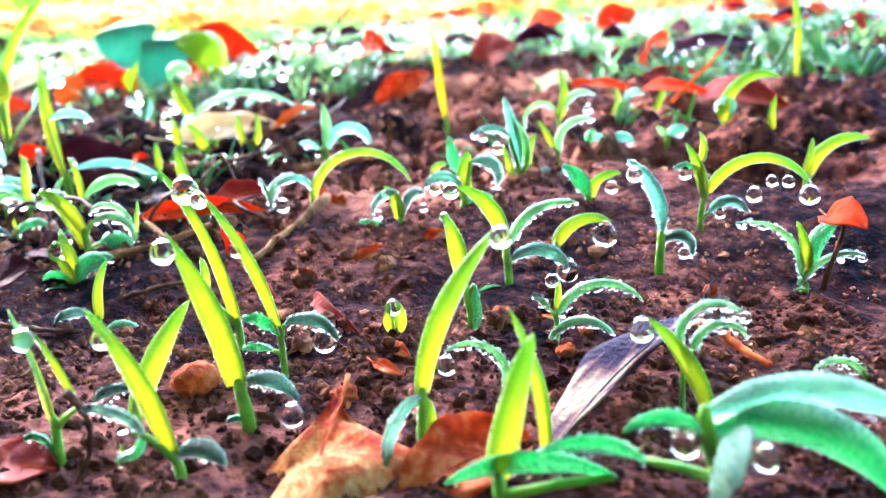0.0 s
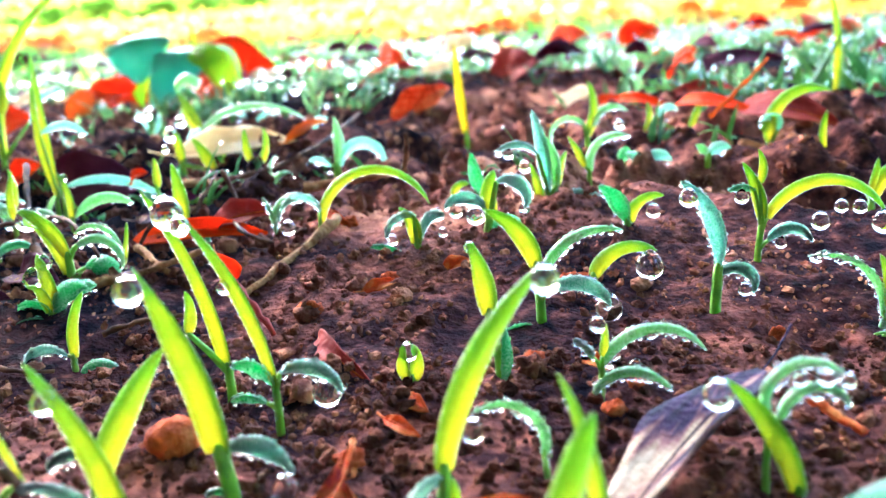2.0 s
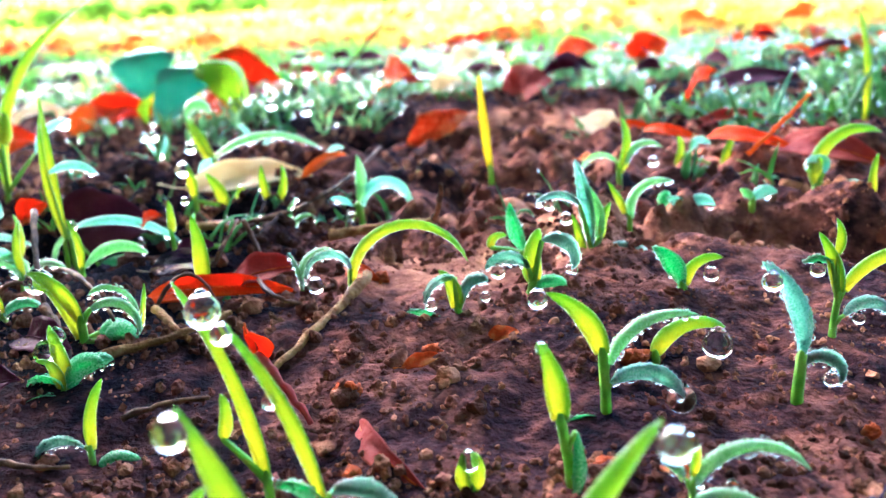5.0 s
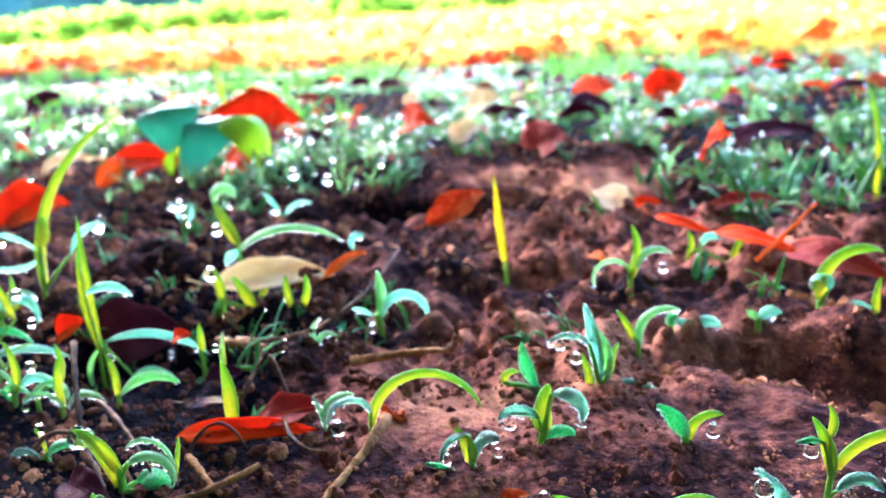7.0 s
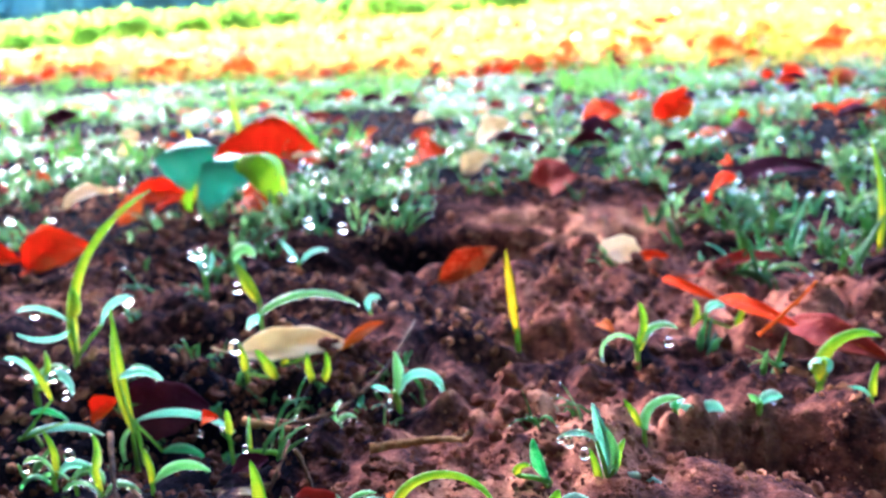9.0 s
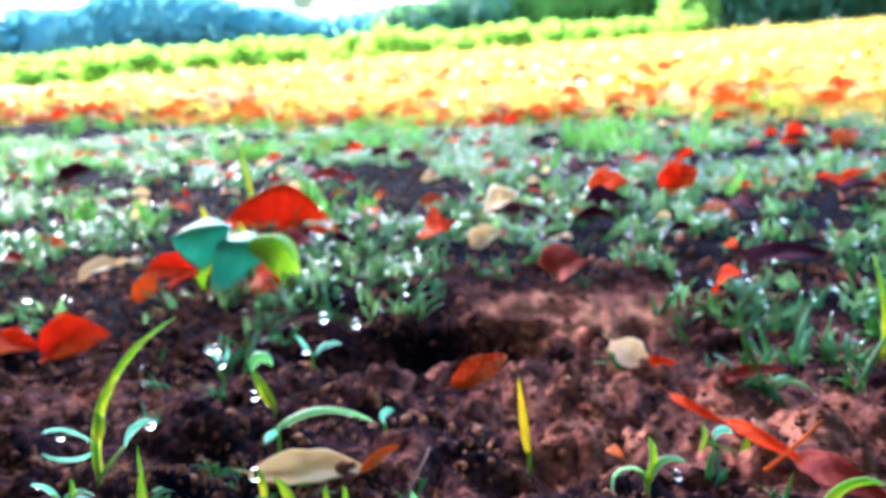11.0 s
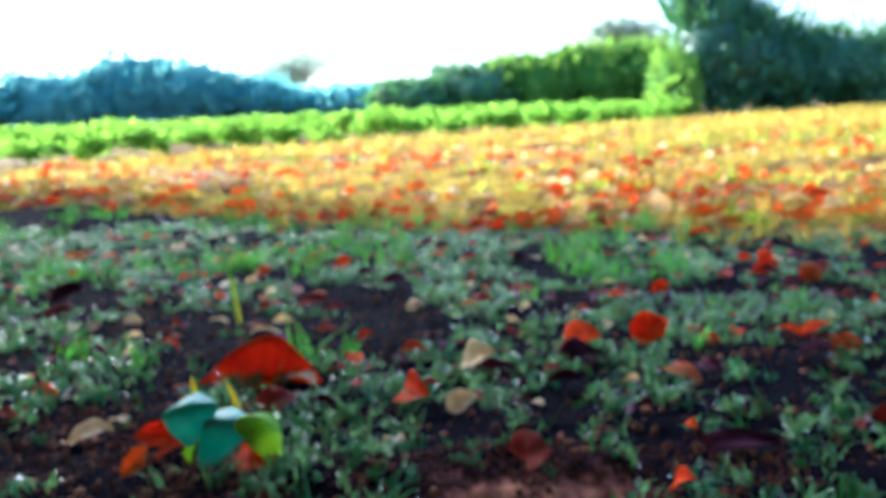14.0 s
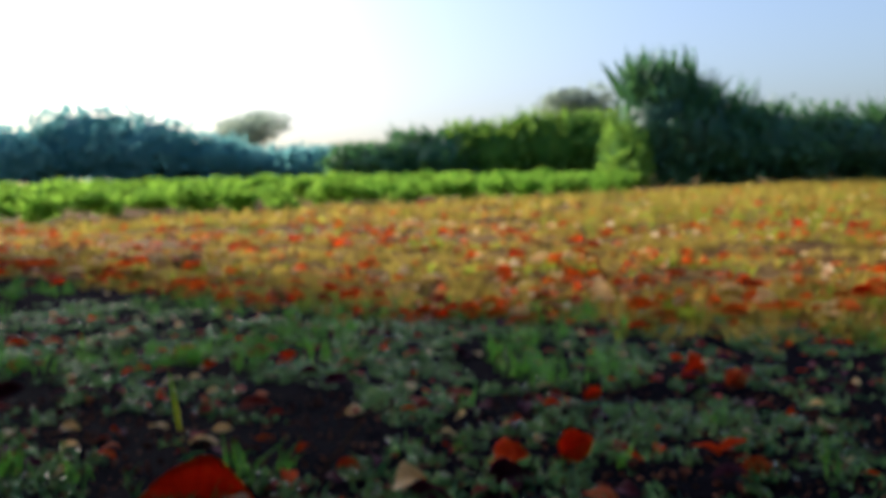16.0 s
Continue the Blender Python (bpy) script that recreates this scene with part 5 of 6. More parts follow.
fallen_leaf(0.162, 0.383, 0.027, 0.046, 0.017, -52, -5, 44, 1.1, "pinkred")
fallen_leaf(0.104, 0.562, 0.017, 0.046, 0.024, -62, -10, 35, 0.5, "pale")
fallen_leaf(0.118, 0.545, 0.018, 0.024, 0.009, -30, 10, 45, 0.8, "red")
fallen_leaf(0.284, 0.800, 0.022, 0.084, 0.032, -5, 4, 32, 0.5, "purple")
fallen_leaf(0.203, 0.701, 0.028, 0.056, 0.026, -84, 31, 60, 0.9, "red")
fallen_leaf(-0.059, 0.959, 0.033, 0.082, 0.050, -61, 15, 55, 0.9, "red")
fallen_leaf(0.170, 1.169, 0.039, 0.083, 0.055, -53, 18, 50, 0.9, "red")
fallen_leaf(0.169, 1.133, 0.019, 0.066, 0.060, 6, 7, 45, 0.6, "purple")
fallen_leaf(0.284, 1.208, 0.039, 0.057, 0.060, -3, 27, 55, 0.9, "red")
fallen_leaf(0.674, 1.834, 0.037, 0.046, 0.050, -51, 27, 55, 0.8, "red")
fallen_leaf(-0.322, 0.850, 0.024, 0.066, 0.036, 10, -4, 50, 0.8, "red")
fallen_leaf(-0.330, 0.792, 0.020, 0.038, 0.024, 55, 40, 60, 0.8, "orange")
fallen_leaf(-0.197, 0.780, 0.019, 0.093, 0.050, -44, -11, 45, 0.8, "red")
fallen_leaf(-0.383, 0.646, 0.013, 0.062, 0.030, -20, 5, 40, 0.8, "red")
fallen_leaf(-0.326, 0.636, 0.017, 0.065, 0.045, 1, 12, 45, 1.4, "red")
fallen_leaf(-0.229, 0.968, 0.021, 0.053, 0.040, 31, 11, 35, 0.7, "pinkred")
fallen_leaf(-0.420, 0.872, 0.021, 0.059, 0.035, -6, 16, 30, 0.8, "pale")
fallen_leaf(0.073, 0.762, 0.026, 0.054, 0.055, -26, 26, 40, 0.8, "pinkred")
fallen_leaf(0.016, 1.085, 0.036, 0.084, 0.050, -52, 27, 55, 0.9, "pale")
fallen_leaf(0.004, 0.945, 0.021, 0.040, 0.035, 3, 24, 40, 0.8, "pale")
fallen_leaf(0.047, 1.060, 0.017, 0.110, 0.050, -40, 2, 50, 0.7, "purple")
fallen_leaf(0.004, 0.520, 0.027, 0.040, 0.020, 14, 24, 52, 0.6, "rust")
fallen_leaf(-0.124, 0.362, 0.015, 0.040, 0.030, -8, -0, 65, 0.8, "purple")
fallen_leaf(-0.088, 0.220, 0.011, 0.023, 0.014, -28, 27, 50, 0.8, "purple")
fallen_leaf(-0.854, 1.623, 0.044, 0.094, 0.060, 3, 28, 50, 0.8, "purple")
fallen_leaf(0.364, 1.254, 0.016, 0.093, 0.030, -63, -0, 30, 0.6, "pinkred")
fallen_leaf(0.537, 1.109, 0.008, 0.062, 0.050, -2, -17, 45, 0.9, "rust")
fallen_leaf(0.653, 1.764, 0.033, 0.076, 0.040, 27, 15, 50, 0.9, "red")
fallen_leaf(0.713, 1.671, 0.033, 0.063, 0.050, 24, 18, 50, 0.9, "rust")
fallen_leaf(0.390, 1.608, 0.024, 0.054, 0.030, 38, 17, 50, 0.9, "red")
fallen_leaf(-0.432, 2.155, 0.025, 0.075, 0.045, 29, 12, 50, 0.9, "pinkred")
fallen_leaf(-0.335, 2.039, 0.030, 0.055, 0.040, 15, 28, 50, 0.9, "red")
fallen_leaf(-0.657, 2.206, 0.026, 0.077, 0.040, 50, 11, 45, 0.9, "rust")
fallen_leaf(-0.529, 1.989, 0.025, 0.042, 0.030, 15, 22, 45, 0.9, "red")
fallen_leaf(-1.258, 2.416, 0.025, 0.122, 0.040, -26, 8, 45, 0.9, "red")
fallen_leaf(-0.319, 1.595, 0.024, 0.072, 0.030, -13, 13, 45, 0.9, "pinkred")
fallen_leaf(-0.164, 1.281, 0.024, 0.030, 0.020, -25, 32, 45, 0.9, "red")
fallen_leaf(-0.242, 1.351, 0.019, 0.036, 0.020, -1, 10, 45, 0.9, "rust")
twig(0.0011, (-0.076, 0.345, 0.017), (-0.040, 0.345, 0.022), (-0.018, 0.407, 0.033))
twig(0.0016, (-0.028, 0.317, 0.017), (-0.009, 0.318, 0.019), (0.007, 0.314, 0.021), "splinter", "weathered brown splinter of bark lying on the soil")
twig(0.0012, (0.007, 0.314, 0.021), (0.009, 0.308, 0.026), (0.011, 0.291, 0.037))
twig(0.0008, (-0.058, 0.218, 0.004), (-0.049, 0.220, 0.006), (-0.039, 0.220, 0.007))
twig(0.0017, (-0.011, 0.281, 0.014), (-0.018, 0.262, 0.0105), (-0.030, 0.236, 0.005), "splinter", "weathered brown splinter of bark lying on the soil")
twig(0.0013, (-0.074, 0.244, 0.008), (-0.058, 0.249, 0.010), (-0.044, 0.257, 0.013), "splinter", "weathered brown splinter of bark lying on the soil")
twig(0.0012, (-0.066, 0.263, 0.013), (-0.060, 0.256, 0.011), (-0.053, 0.249, 0.009), "splinter", "weathered brown splinter of bark lying on the soil")
twig(0.0017, (-0.083, 0.343, 0.017), (-0.068, 0.337, 0.017), (-0.052, 0.333, 0.016), "splinter", "weathered brown splinter of bark lying on the soil")
twig(0.0012, (-0.097, 0.265, 0.014), (-0.089, 0.256, 0.010), (-0.081, 0.244, 0.007))
twig(0.0010, (0.084, 0.170, 0.005), (0.087, 0.165, 0.0035), (0.090, 0.161, 0.002), "rust", "short splinter of orange-brown stalk on the soil")
twig(0.0007, (-0.084, 0.205, 0.004), (-0.072, 0.202, 0.003), (-0.062, 0.202, 0.002))
twig(0.0006, (-0.032, 0.135, 0.018), (-0.030, 0.136, 0.010), (-0.034, 0.136, 0.001))
twig(0.0007, (-0.060, 0.294, 0.015), (-0.056, 0.301, 0.022), (-0.055, 0.309, 0.026))
twig(0.0007, (-0.050, 0.299, 0.028), (-0.046, 0.296, 0.019), (-0.039, 0.281, 0.012))
twig(0.0011, (-0.029, 0.224, 0.015), (-0.023, 0.219, 0.010), (-0.016, 0.212, 0.004), "pinkred", "fleshy pinkish-red leaf stalk standing on the soil")
twig(0.0010, (0.136, 0.395, 0.023), (0.148, 0.394, 0.035), (0.160, 0.395, 0.047), "orange", "thin orange stalk leaning over a red fallen leaf")
twig(0.0010, (-0.119, 0.308, 0.032), (-0.110, 0.289, 0.023), (-0.102, 0.274, 0.011))
twig(0.0010, (-0.135, 1.013, 0.020), (-0.077, 1.033, 0.086), (-0.021, 1.063, 0.152))
twig(0.0007, (-0.005, 0.152, 0.002), (-0.005, 0.154, 0.003), (-0.002, 0.148, 0.008))
fallen_leaf(0.162, 0.503, 0.026, 0.054, 0.010, 12, 6, 34, 1.1, "pinkred")
fallen_leaf(0.119, 0.196, 0.021, 0.017, 0.010, -88, 5, 30, 0.9, "red")
twig(0.0007, (0.117, 0.198, 0.002), (0.120, 0.199, 0.012), (0.119, 0.194, 0.020))
fallen_leaf(-0.042, 0.282, 0.016, 0.020, 0.014, 5, 12, 30, 0.6, "pinkred")
fallen_leaf(-0.070, 0.296, 0.016, 0.022, 0.011, -5, 7, 40, 0.9, "grey")
fallen_leaf(-0.142, 0.345, 0.024, 0.015, 0.012, -4, 32, 60, 0.9, "red")
fallen_leaf(-0.096, 0.339, 0.021, 0.016, 0.007, -43, 20, 60, 0.9, "red")
fallen_leaf(0.015, 0.171, 0.002, 0.009, 0.003, -42, -4, 40, 0.9, "rust")
fallen_leaf(0.006, 0.235, 0.007, 0.010, 0.004, 17, 8, 40, 0.9, "rust")
fallen_leaf(-0.002, 0.201, 0.004, 0.032, 0.006, -60, -2, 50, 1.2, "pinkred")
fallen_leaf(0.072, 0.421, 0.021, 0.016, 0.007, -71, 5, 30, 0.8, "orange")
twig(0.0008, (-0.113, 0.303, 0.014), (-0.087, 0.270, 0.019), (-0.073, 0.256, 0.009))
twig(0.0007, (-0.115, 0.271, 0.013), (-0.101, 0.263, 0.022), (-0.094, 0.271, 0.012))
twig(0.0006, (-0.069, 0.269, 0.010), (-0.058, 0.267, 0.021), (-0.051, 0.269, 0.011))
twig(0.0008, (-0.048, 0.297, 0.013), (-0.036, 0.266, 0.015), (-0.027, 0.269, 0.010))
fallen_leaf(-0.071, 0.310, 0.016, 0.014, 0.010, 13, 18, 40, 0.9, "purple")
fallen_leaf(-0.093, 0.253, 0.010, 0.024, 0.012, -35, 3, 35, 0.9, "purple")
fallen_leaf(-0.015, 0.288, 0.013, 0.017, 0.006, -47, -0, 50, 1.0, "rust")
fallen_leaf(0.025, 0.244, 0.008, 0.008, 0.006, -3, 23, 40, 1.0, "rust")
fallen_leaf(0.052, 0.192, 0.002, 0.010, 0.004, -59, 6, 30, 0.8, "rust")
fallen_leaf(0.017, 0.179, 0.002, 0.008, 0.004, -57, 5, 40, 1.2, "rust")

def folded_blade(base, ctrl, tip, near, far, w_near, w_far, peak=0.45, rows=18, thick=0.0005):
    """A leaf folded along its midrib, which bends from base over ctrl to tip; each half has a direction and a width."""
    base, ctrl, tip = (np.array(q, dtype=float) for q in (base, ctrl, tip))
    near, far = np.array(near, dtype=float), np.array(far, dtype=float)
    near, far = near / np.linalg.norm(near), far / np.linalg.norm(far)
    k = math.log(0.5) / math.log(peak)
    side, across, along = [], [], []
    for i in range(rows + 1):
        u = i / rows
        c = base * (1 - u) ** 2 + ctrl * 2 * u * (1 - u) + tip * u * u
        w = max(0.02, math.sin(math.pi * u ** k) ** 0.85) * (1 + 0.05 * math.sin(14 * u))
        for j in range(-4, 5):
            d, ww = (near, w_near) if j < 0 else (far, w_far)
            r = abs(j) / 4
            side.append(c + d * ww * w * r + (near + far) * 0.10 * (w_near + w_far) * w * r * r + np.array((0, 0, 0.0012 * math.sin(9 * u + j))))
            across.append(j / 4)
            along.append(u)
    side = np.array(side)
    lift = np.cross(tip - base, near - far)
    lift = lift / np.linalg.norm(lift) * thick
    n, C = len(side), 9
    f = []
    for i in range(rows):
        for j in range(C - 1):
            q = i * C + j
            f += [[q, q + 1, q + C + 1, q + C], [n + q, n + q + C, n + q + C + 1, n + q + 1]]
        for q in (i * C, i * C + C - 1):
            f.append([q, q + C, n + q + C, n + q])
    for j in range(C - 1):
        for q in (j, rows * C + j):
            f.append([q, q + 1, n + q + 1, n + q])
    return np.concatenate([side, side + lift]), f, along + along, across + across


def folded_leaf_part(name, look_of, parent, *shape, label="", **more):
    v, f, al, ac = folded_blade(*shape, **more)
    return part(name, mesh_of(name, v - np.array(parent.location), f, M[look_of], along=al, across=ac), parent, label)


# young plant with three folded leaves, two yellow tips behind it
p = thing("young_plant", (-0.256, 0.795, float(ground_z(-0.256, 0.795))), "young plant with two teal and one lime folded leaf", "plant", "seedlings in the soil")
folded_leaf_part("leaf", "broad", p, (-0.240, 0.800, 0.072), (-0.266, 0.795, 0.083), (-0.298, 0.792, 0.066), (0.10, -0.45, -1.0), (-0.1, 1.0, 0.22), 0.038, 0.030, peak=0.55, label="broad folded teal leaf")
folded_leaf_part("leaf", "broad", p, (-0.256, 0.792, 0.058), (-0.232, 0.785, 0.066), (-0.193, 0.786, 0.056), (-0.25, -0.35, -1.0), (0.05, 1.0, 0.22), 0.046, 0.032, peak=0.30, label="broad folded teal leaf")
folded_leaf_part("leaf", "broady", p, (-0.218, 0.788, 0.062), (-0.164, 0.778, 0.082), (-0.176, 0.772, -0.002), (-0.75, -0.45, -0.65), (0.3, 1.0, 0.15), 0.026, 0.014, peak=0.42, label="lime-green drooping leaf")
folded_leaf_part("leaf", "broady", p, (-0.262, 0.803, 0.044), (-0.276, 0.798, 0.044), (-0.271, 0.792, 0.014), (-0.5, -0.3, -0.6), (0.6, 0.6, 0.3), 0.014, 0.008, peak=0.4, label="small lime-green leaf")
foot = float(ground_z(-0.256, 0.795))
v, f = tube([(0, 0, -0.01), (0.004, 0, 0.02), (0.006, 0, 0.040), (0.012, 0.004, 0.070 - foot)], [0.0022, 0.0019, 0.0017, 0.0012])
part("stem", mesh_of("stem", v, f, M["stem"]), p)
for x, y, top, L, wid, tilt in ((-0.290, 0.860, 0.087, 0.060, 0.0125, 82), (-0.268, 0.950, 0.054, 0.050, 0.0080, 108), (-0.424, 1.450, 0.125, 0.125, 0.0105, 96)):
    q = thing("grass_sprout", (x, y, float(ground_z(x, y)) - 0.003), "single upright yellow-green grass blade among fallen leaves", "grass", "seedlings in the soil")
    v, f, al, grid = leaf_surface("gold", 0, top - q.location.z, tilt, 2 * 90 - tilt if tilt < 90 else tilt + 2, wid, 75)
    part("leaf", mesh_of("leaf", v, f, M["blade" if y > 1 else "gold"], along=al[0], across=al[1]), q)
# the large scarlet leaf lying behind the young plant
q = thing("fallen_leaf", (-0.275, 1.075, float(ground_z(-0.275, 1.075))), "large scarlet fallen leaf standing on its edge", "leaf", "fallen leaves")
folded_leaf_part("leaf_blade", "red", q, (-0.362, 1.070, 0.014), (-0.265, 1.075, 0.034), (-0.180, 1.062, -0.006), (0.05, -0.75, -0.40), (0.02, 0.50, 1.0), 0.024, 0.056, peak=0.52)
v, f = tube([(-0.362, 1.070, 0.014), (-0.375, 1.066, 0.014), (-0.398, 1.060, 0.014)], [0.0016, 0.0014, 0.0011])
part("leaf_stalk", mesh_of("leaf_stalk", v - np.array(q.location), f, M["rust"]), q)

# one bare dry stalk leaning out of the seedlings
v, f = tube([(0, 0, -0.01), (0.035, 0, 0.034), (0.071, 0.002, 0.073), (0.104, 0.001, 0.112), (0.135, 0, 0.148)], [0.0011, 0.0010, 0.0009, 0.0008, 0.0005], 6)
stalk = new("grass_stalk", mesh_of("grass_stalk", v, f, M["twig"]))
stalk.location = (-0.145, 1.032, float(ground_z(-0.145, 1.032)))
tagged(stalk, "thin bare dry grass stalk leaning over the seedlings", "stalk")

# ---------------- clods, crumbs ----------------
def clod(x, y, r, look_of="clod", label="rounded reddish soil clod lying on the ground", flat=0.8, lumps=0.16):
    rng = np.random.default_rng(int(abs(x * 1e5 + y * 3e4)) % 99991)
    v = (BALL3 if r > 0.0017 else BALL2)[0].copy()
    d = np.zeros(len(v))
    for k in range(5):
        ax = rng.normal(size=3)
        d += lumps * np.sin(v @ ax * (2.2 + k) + rng.uniform(0, 6))
    v = v * (1 + d + 0.6 * lumps * rng.normal(size=len(v)))[:, None] * (r, r * 0.9, r * flat)
    ob = new("soil_clod", mesh_of("soil_clod", v, (BALL3 if r > 0.0017 else BALL2)[1], M[look_of], smooth=True))
    ob.location = (x, y, float(ground_z(x, y)) + r * flat * 0.35)
    ob.rotation_euler = (0, 0, float(rng.uniform(0, 6.28)))
    return tagged(ob, label, "clod", "soil clods")


clod(-0.0235, 0.168, 0.0048, label="smooth round orange-red clod on the soil", lumps=0.035)
rng = np.random.default_rng(11)
for i in range(42):
    y = 0.17 + 0.32 * rng.random() ** 1.1
    x = rng.normal(0.0, 0.04) + 0.03 * rng.uniform(-1, 1) if i < 28 else rng.uniform(-0.2, 0.22)
    clod(float(x), float(y), float(rng.uniform(0.0012, 0.0029) * (1 + 0.8 * (y > 0.3))), "crumb", "small pale brown soil crumb on the ground", flat=0.6, lumps=0.19)


def crumbs(name, n, xr, yr, size, seed, clustered=False):
    r = np.random.default_rng(seed)
    mats = []
    while len(mats) < n:
        x, y = r.uniform(*xr), r.uniform(*yr)
        if clustered and value_noise(np.array(x / 0.035), np.array(y / 0.035), 17) + 0.25 * r.random() < 0.02:
            continue
        s = r.uniform(*size) * (0.7 + 0.6 * r.random() ** 3 * 2)
        mats.append(turn(*r.uniform(0, 6.28, 3), (s, s * r.uniform(0.6, 1), s * r.uniform(0.5, 0.9)), (x, y, float(ground_z(x, y)) + s * 0.1)))
    k = n // 3
    got = []
    for i in range(3):
        v, f = BALL2 if n < 2000 else BALL1
        v = v * (1 + (0.15 if n < 2000 else 0.3) * r.normal(size=(len(v), 1)))
        got.append(many((v, f), mats[i * k:(i + 1) * k]))
    v, f = join(got)
    ob = new(name, mesh_of(name, v, f, M["crumb"], smooth=False))
    return tagged(ob, "loose red-brown soil crumbs scattered on the ground", "soil crumbs", kind="stuff")


crumbs("soil_crumbs", 5600, (-0.13, 0.16), (0.11, 0.36), (0.0003, 0.0009), 21, True)
crumbs("soil_crumbs", 600, (-0.06, 0.07), (0.19, 0.35), (0.0005, 0.0015), 24, True)
crumbs("soil_crumbs", 4200, (-0.08, 0.12), (0.10, 0.20), (0.0004, 0.0013), 25)
crumbs("soil_crumbs", 5200, (-0.32, 0.34), (0.30, 0.80), (0.0010, 0.0030), 22, True)
crumbs("soil_crumbs", 3500, (-0.9, 0.9), (0.75, 1.7), (0.002, 0.006), 23)
crumbs("soil_crumbs", 1500, (-0.17, -0.02), (0.24, 0.42), (0.0007, 0.0022), 27)
crumbs("soil_crumbs", 2400, (-0.62, -0.2), (0.48, 1.0), (0.0015, 0.0045), 26)


# ---------------- carpet of dewy seedlings ----------------
def carpet_shape(seed, n, height, lean, wid, bead):
    """A low tuft: n folded narrow leaves with thickness, and dew beads near the tips."""
    r = np.random.default_rng(seed)
    pieces, dew = [], []
    for i in range(n):
        az = r.uniform(0, 6.28)
        L = height * r.uniform(0.6, 1.25)
        e0, e1 = r.uniform(55, 88), r.uniform(-50, 50) if r.random() < lean else r.uniform(30, 75)
        v, f, al, grid = leaf_surface("blade", math.degrees(az), L, e0, e1, wid * r.uniform(0.7, 1.3), r.uniform(0, 80), rows=4)
        off = np.array((r.uniform(-1, 1), r.uniform(-1, 1), 0)) * height * 0.25
        pieces.append((v + off, f))
        for _ in range(bead):
            k = r.integers(1, 5)
            c = r.integers(0, 5)
            s = r.uniform(0.0004, 0.0011) * height / 0.03
            dew.append(turn(0, 0, 0, (s, s, s), grid[k, c] + off))
    return joined(pieces), many(BALL1, dew) if dew else None


CARPET = [carpet_shape(s, 4 + s % 3, 0.020 + 0.003 * (s % 4), 0.7, 0.0038, 3) for s in range(8)]
CARPET_ME = [(mesh_of("tuft_leaves", v, f, M["carpet"]), mesh_of("tuft_dew", d[0], d[1], M["water"])) for (v, f), d in CARPET]


def carpet_spot(r, y0, y1, power=1.0):
    y = y0 + (y1 - y0) * r.random() ** power
    x = r.uniform(-1, 1) * (0.5 + 0.85 * abs(y))
    return float(x), float(y)


def bare(x, y):
    """Trodden bare soil: the hollow, its bank, and open patches."""
    if x < -0.22 and y < 0.90 and float(value_noise(np.array(x / 0.07), np.array(y / 0.09), 35)) < -0.02:
        return True
    if y < (0.705 if x > -0.10 else 0.675) + 0.04 * math.sin(x * 9) and x < 0.14:
        return True
    if abs(x - 0.09) < 0.07 and y < 0.735:
        return True
    return float(value_noise(np.array(x / 0.16), np.array(y / 0.2), 31)) < -0.3


rng = np.random.default_rng(3)
made = 0
while made < 210:
    x, y = carpet_spot(rng, 0.6, 1.25)
    if abs(x) > 0.2 + 0.65 * y:
        continue
    if bare(x, y):
        continue
    made += 1
    k = int(rng.integers(8))
    ob = thing("small_seedling", (x, y, float(ground_z(x, y)) - 0.001), "small pale green seedling tuft covered with dew drops", "seedling", "small dewy seedlings")
    s = float(rng.uniform(0.7, 1.25))
    ob.scale, ob.rotation_euler = (s, s, s), (0, 0, float(rng.uniform(0, 6.28)))
    tagged(part("foliage", CARPET_ME[k][0], ob), kind="stuff")
    tagged(part("dew", CARPET_ME[k][1], ob), kind="stuff")


def scatter(name, protos, mat, n, y0, y1, power, size, seed, label, category, keep, half=0.0, smooth=False):
    r = np.random.default_rng(seed)
    groups = [[] for _ in protos]
    count = 0
    while count < n:
        x, y = carpet_spot(r, y0, y1, power) if not half else (float(r.uniform(-half, half)), float(r.uniform(y0, y1)))
        if not keep(x, y, r):
            continue
        count += 1
        s = r.uniform(*size)
        groups[int(r.integers(len(protos)))].append(turn(r.uniform(-0.15, 0.15), r.uniform(-0.15, 0.15), r.uniform(0, 6.28), (s, s, s), (x, y, float(ground_z(x, y)) - 0.002)))
    vs, fs, off = [], [], 0
    for (v, f), mats in zip(protos, groups):
        if not mats:
            continue
        m = np.asarray(mats)
        vv = (np.einsum("nij,vj->nvi", m[:, :3, :3], v) + m[:, None, :3, 3]).reshape(-1, 3)
        k = len(v)
        f3 = [q for q in f]
        for i in range(len(mats)):
            o = off + i * k
            fs += [[a + o for a in q] for q in f3]
        vs.append(vv)
        off += len(vv)
    ob = new(name, mesh_of(name, np.concatenate(vs), fs, mat, smooth=smooth))
    return tagged(ob, label, category, kind="stuff")


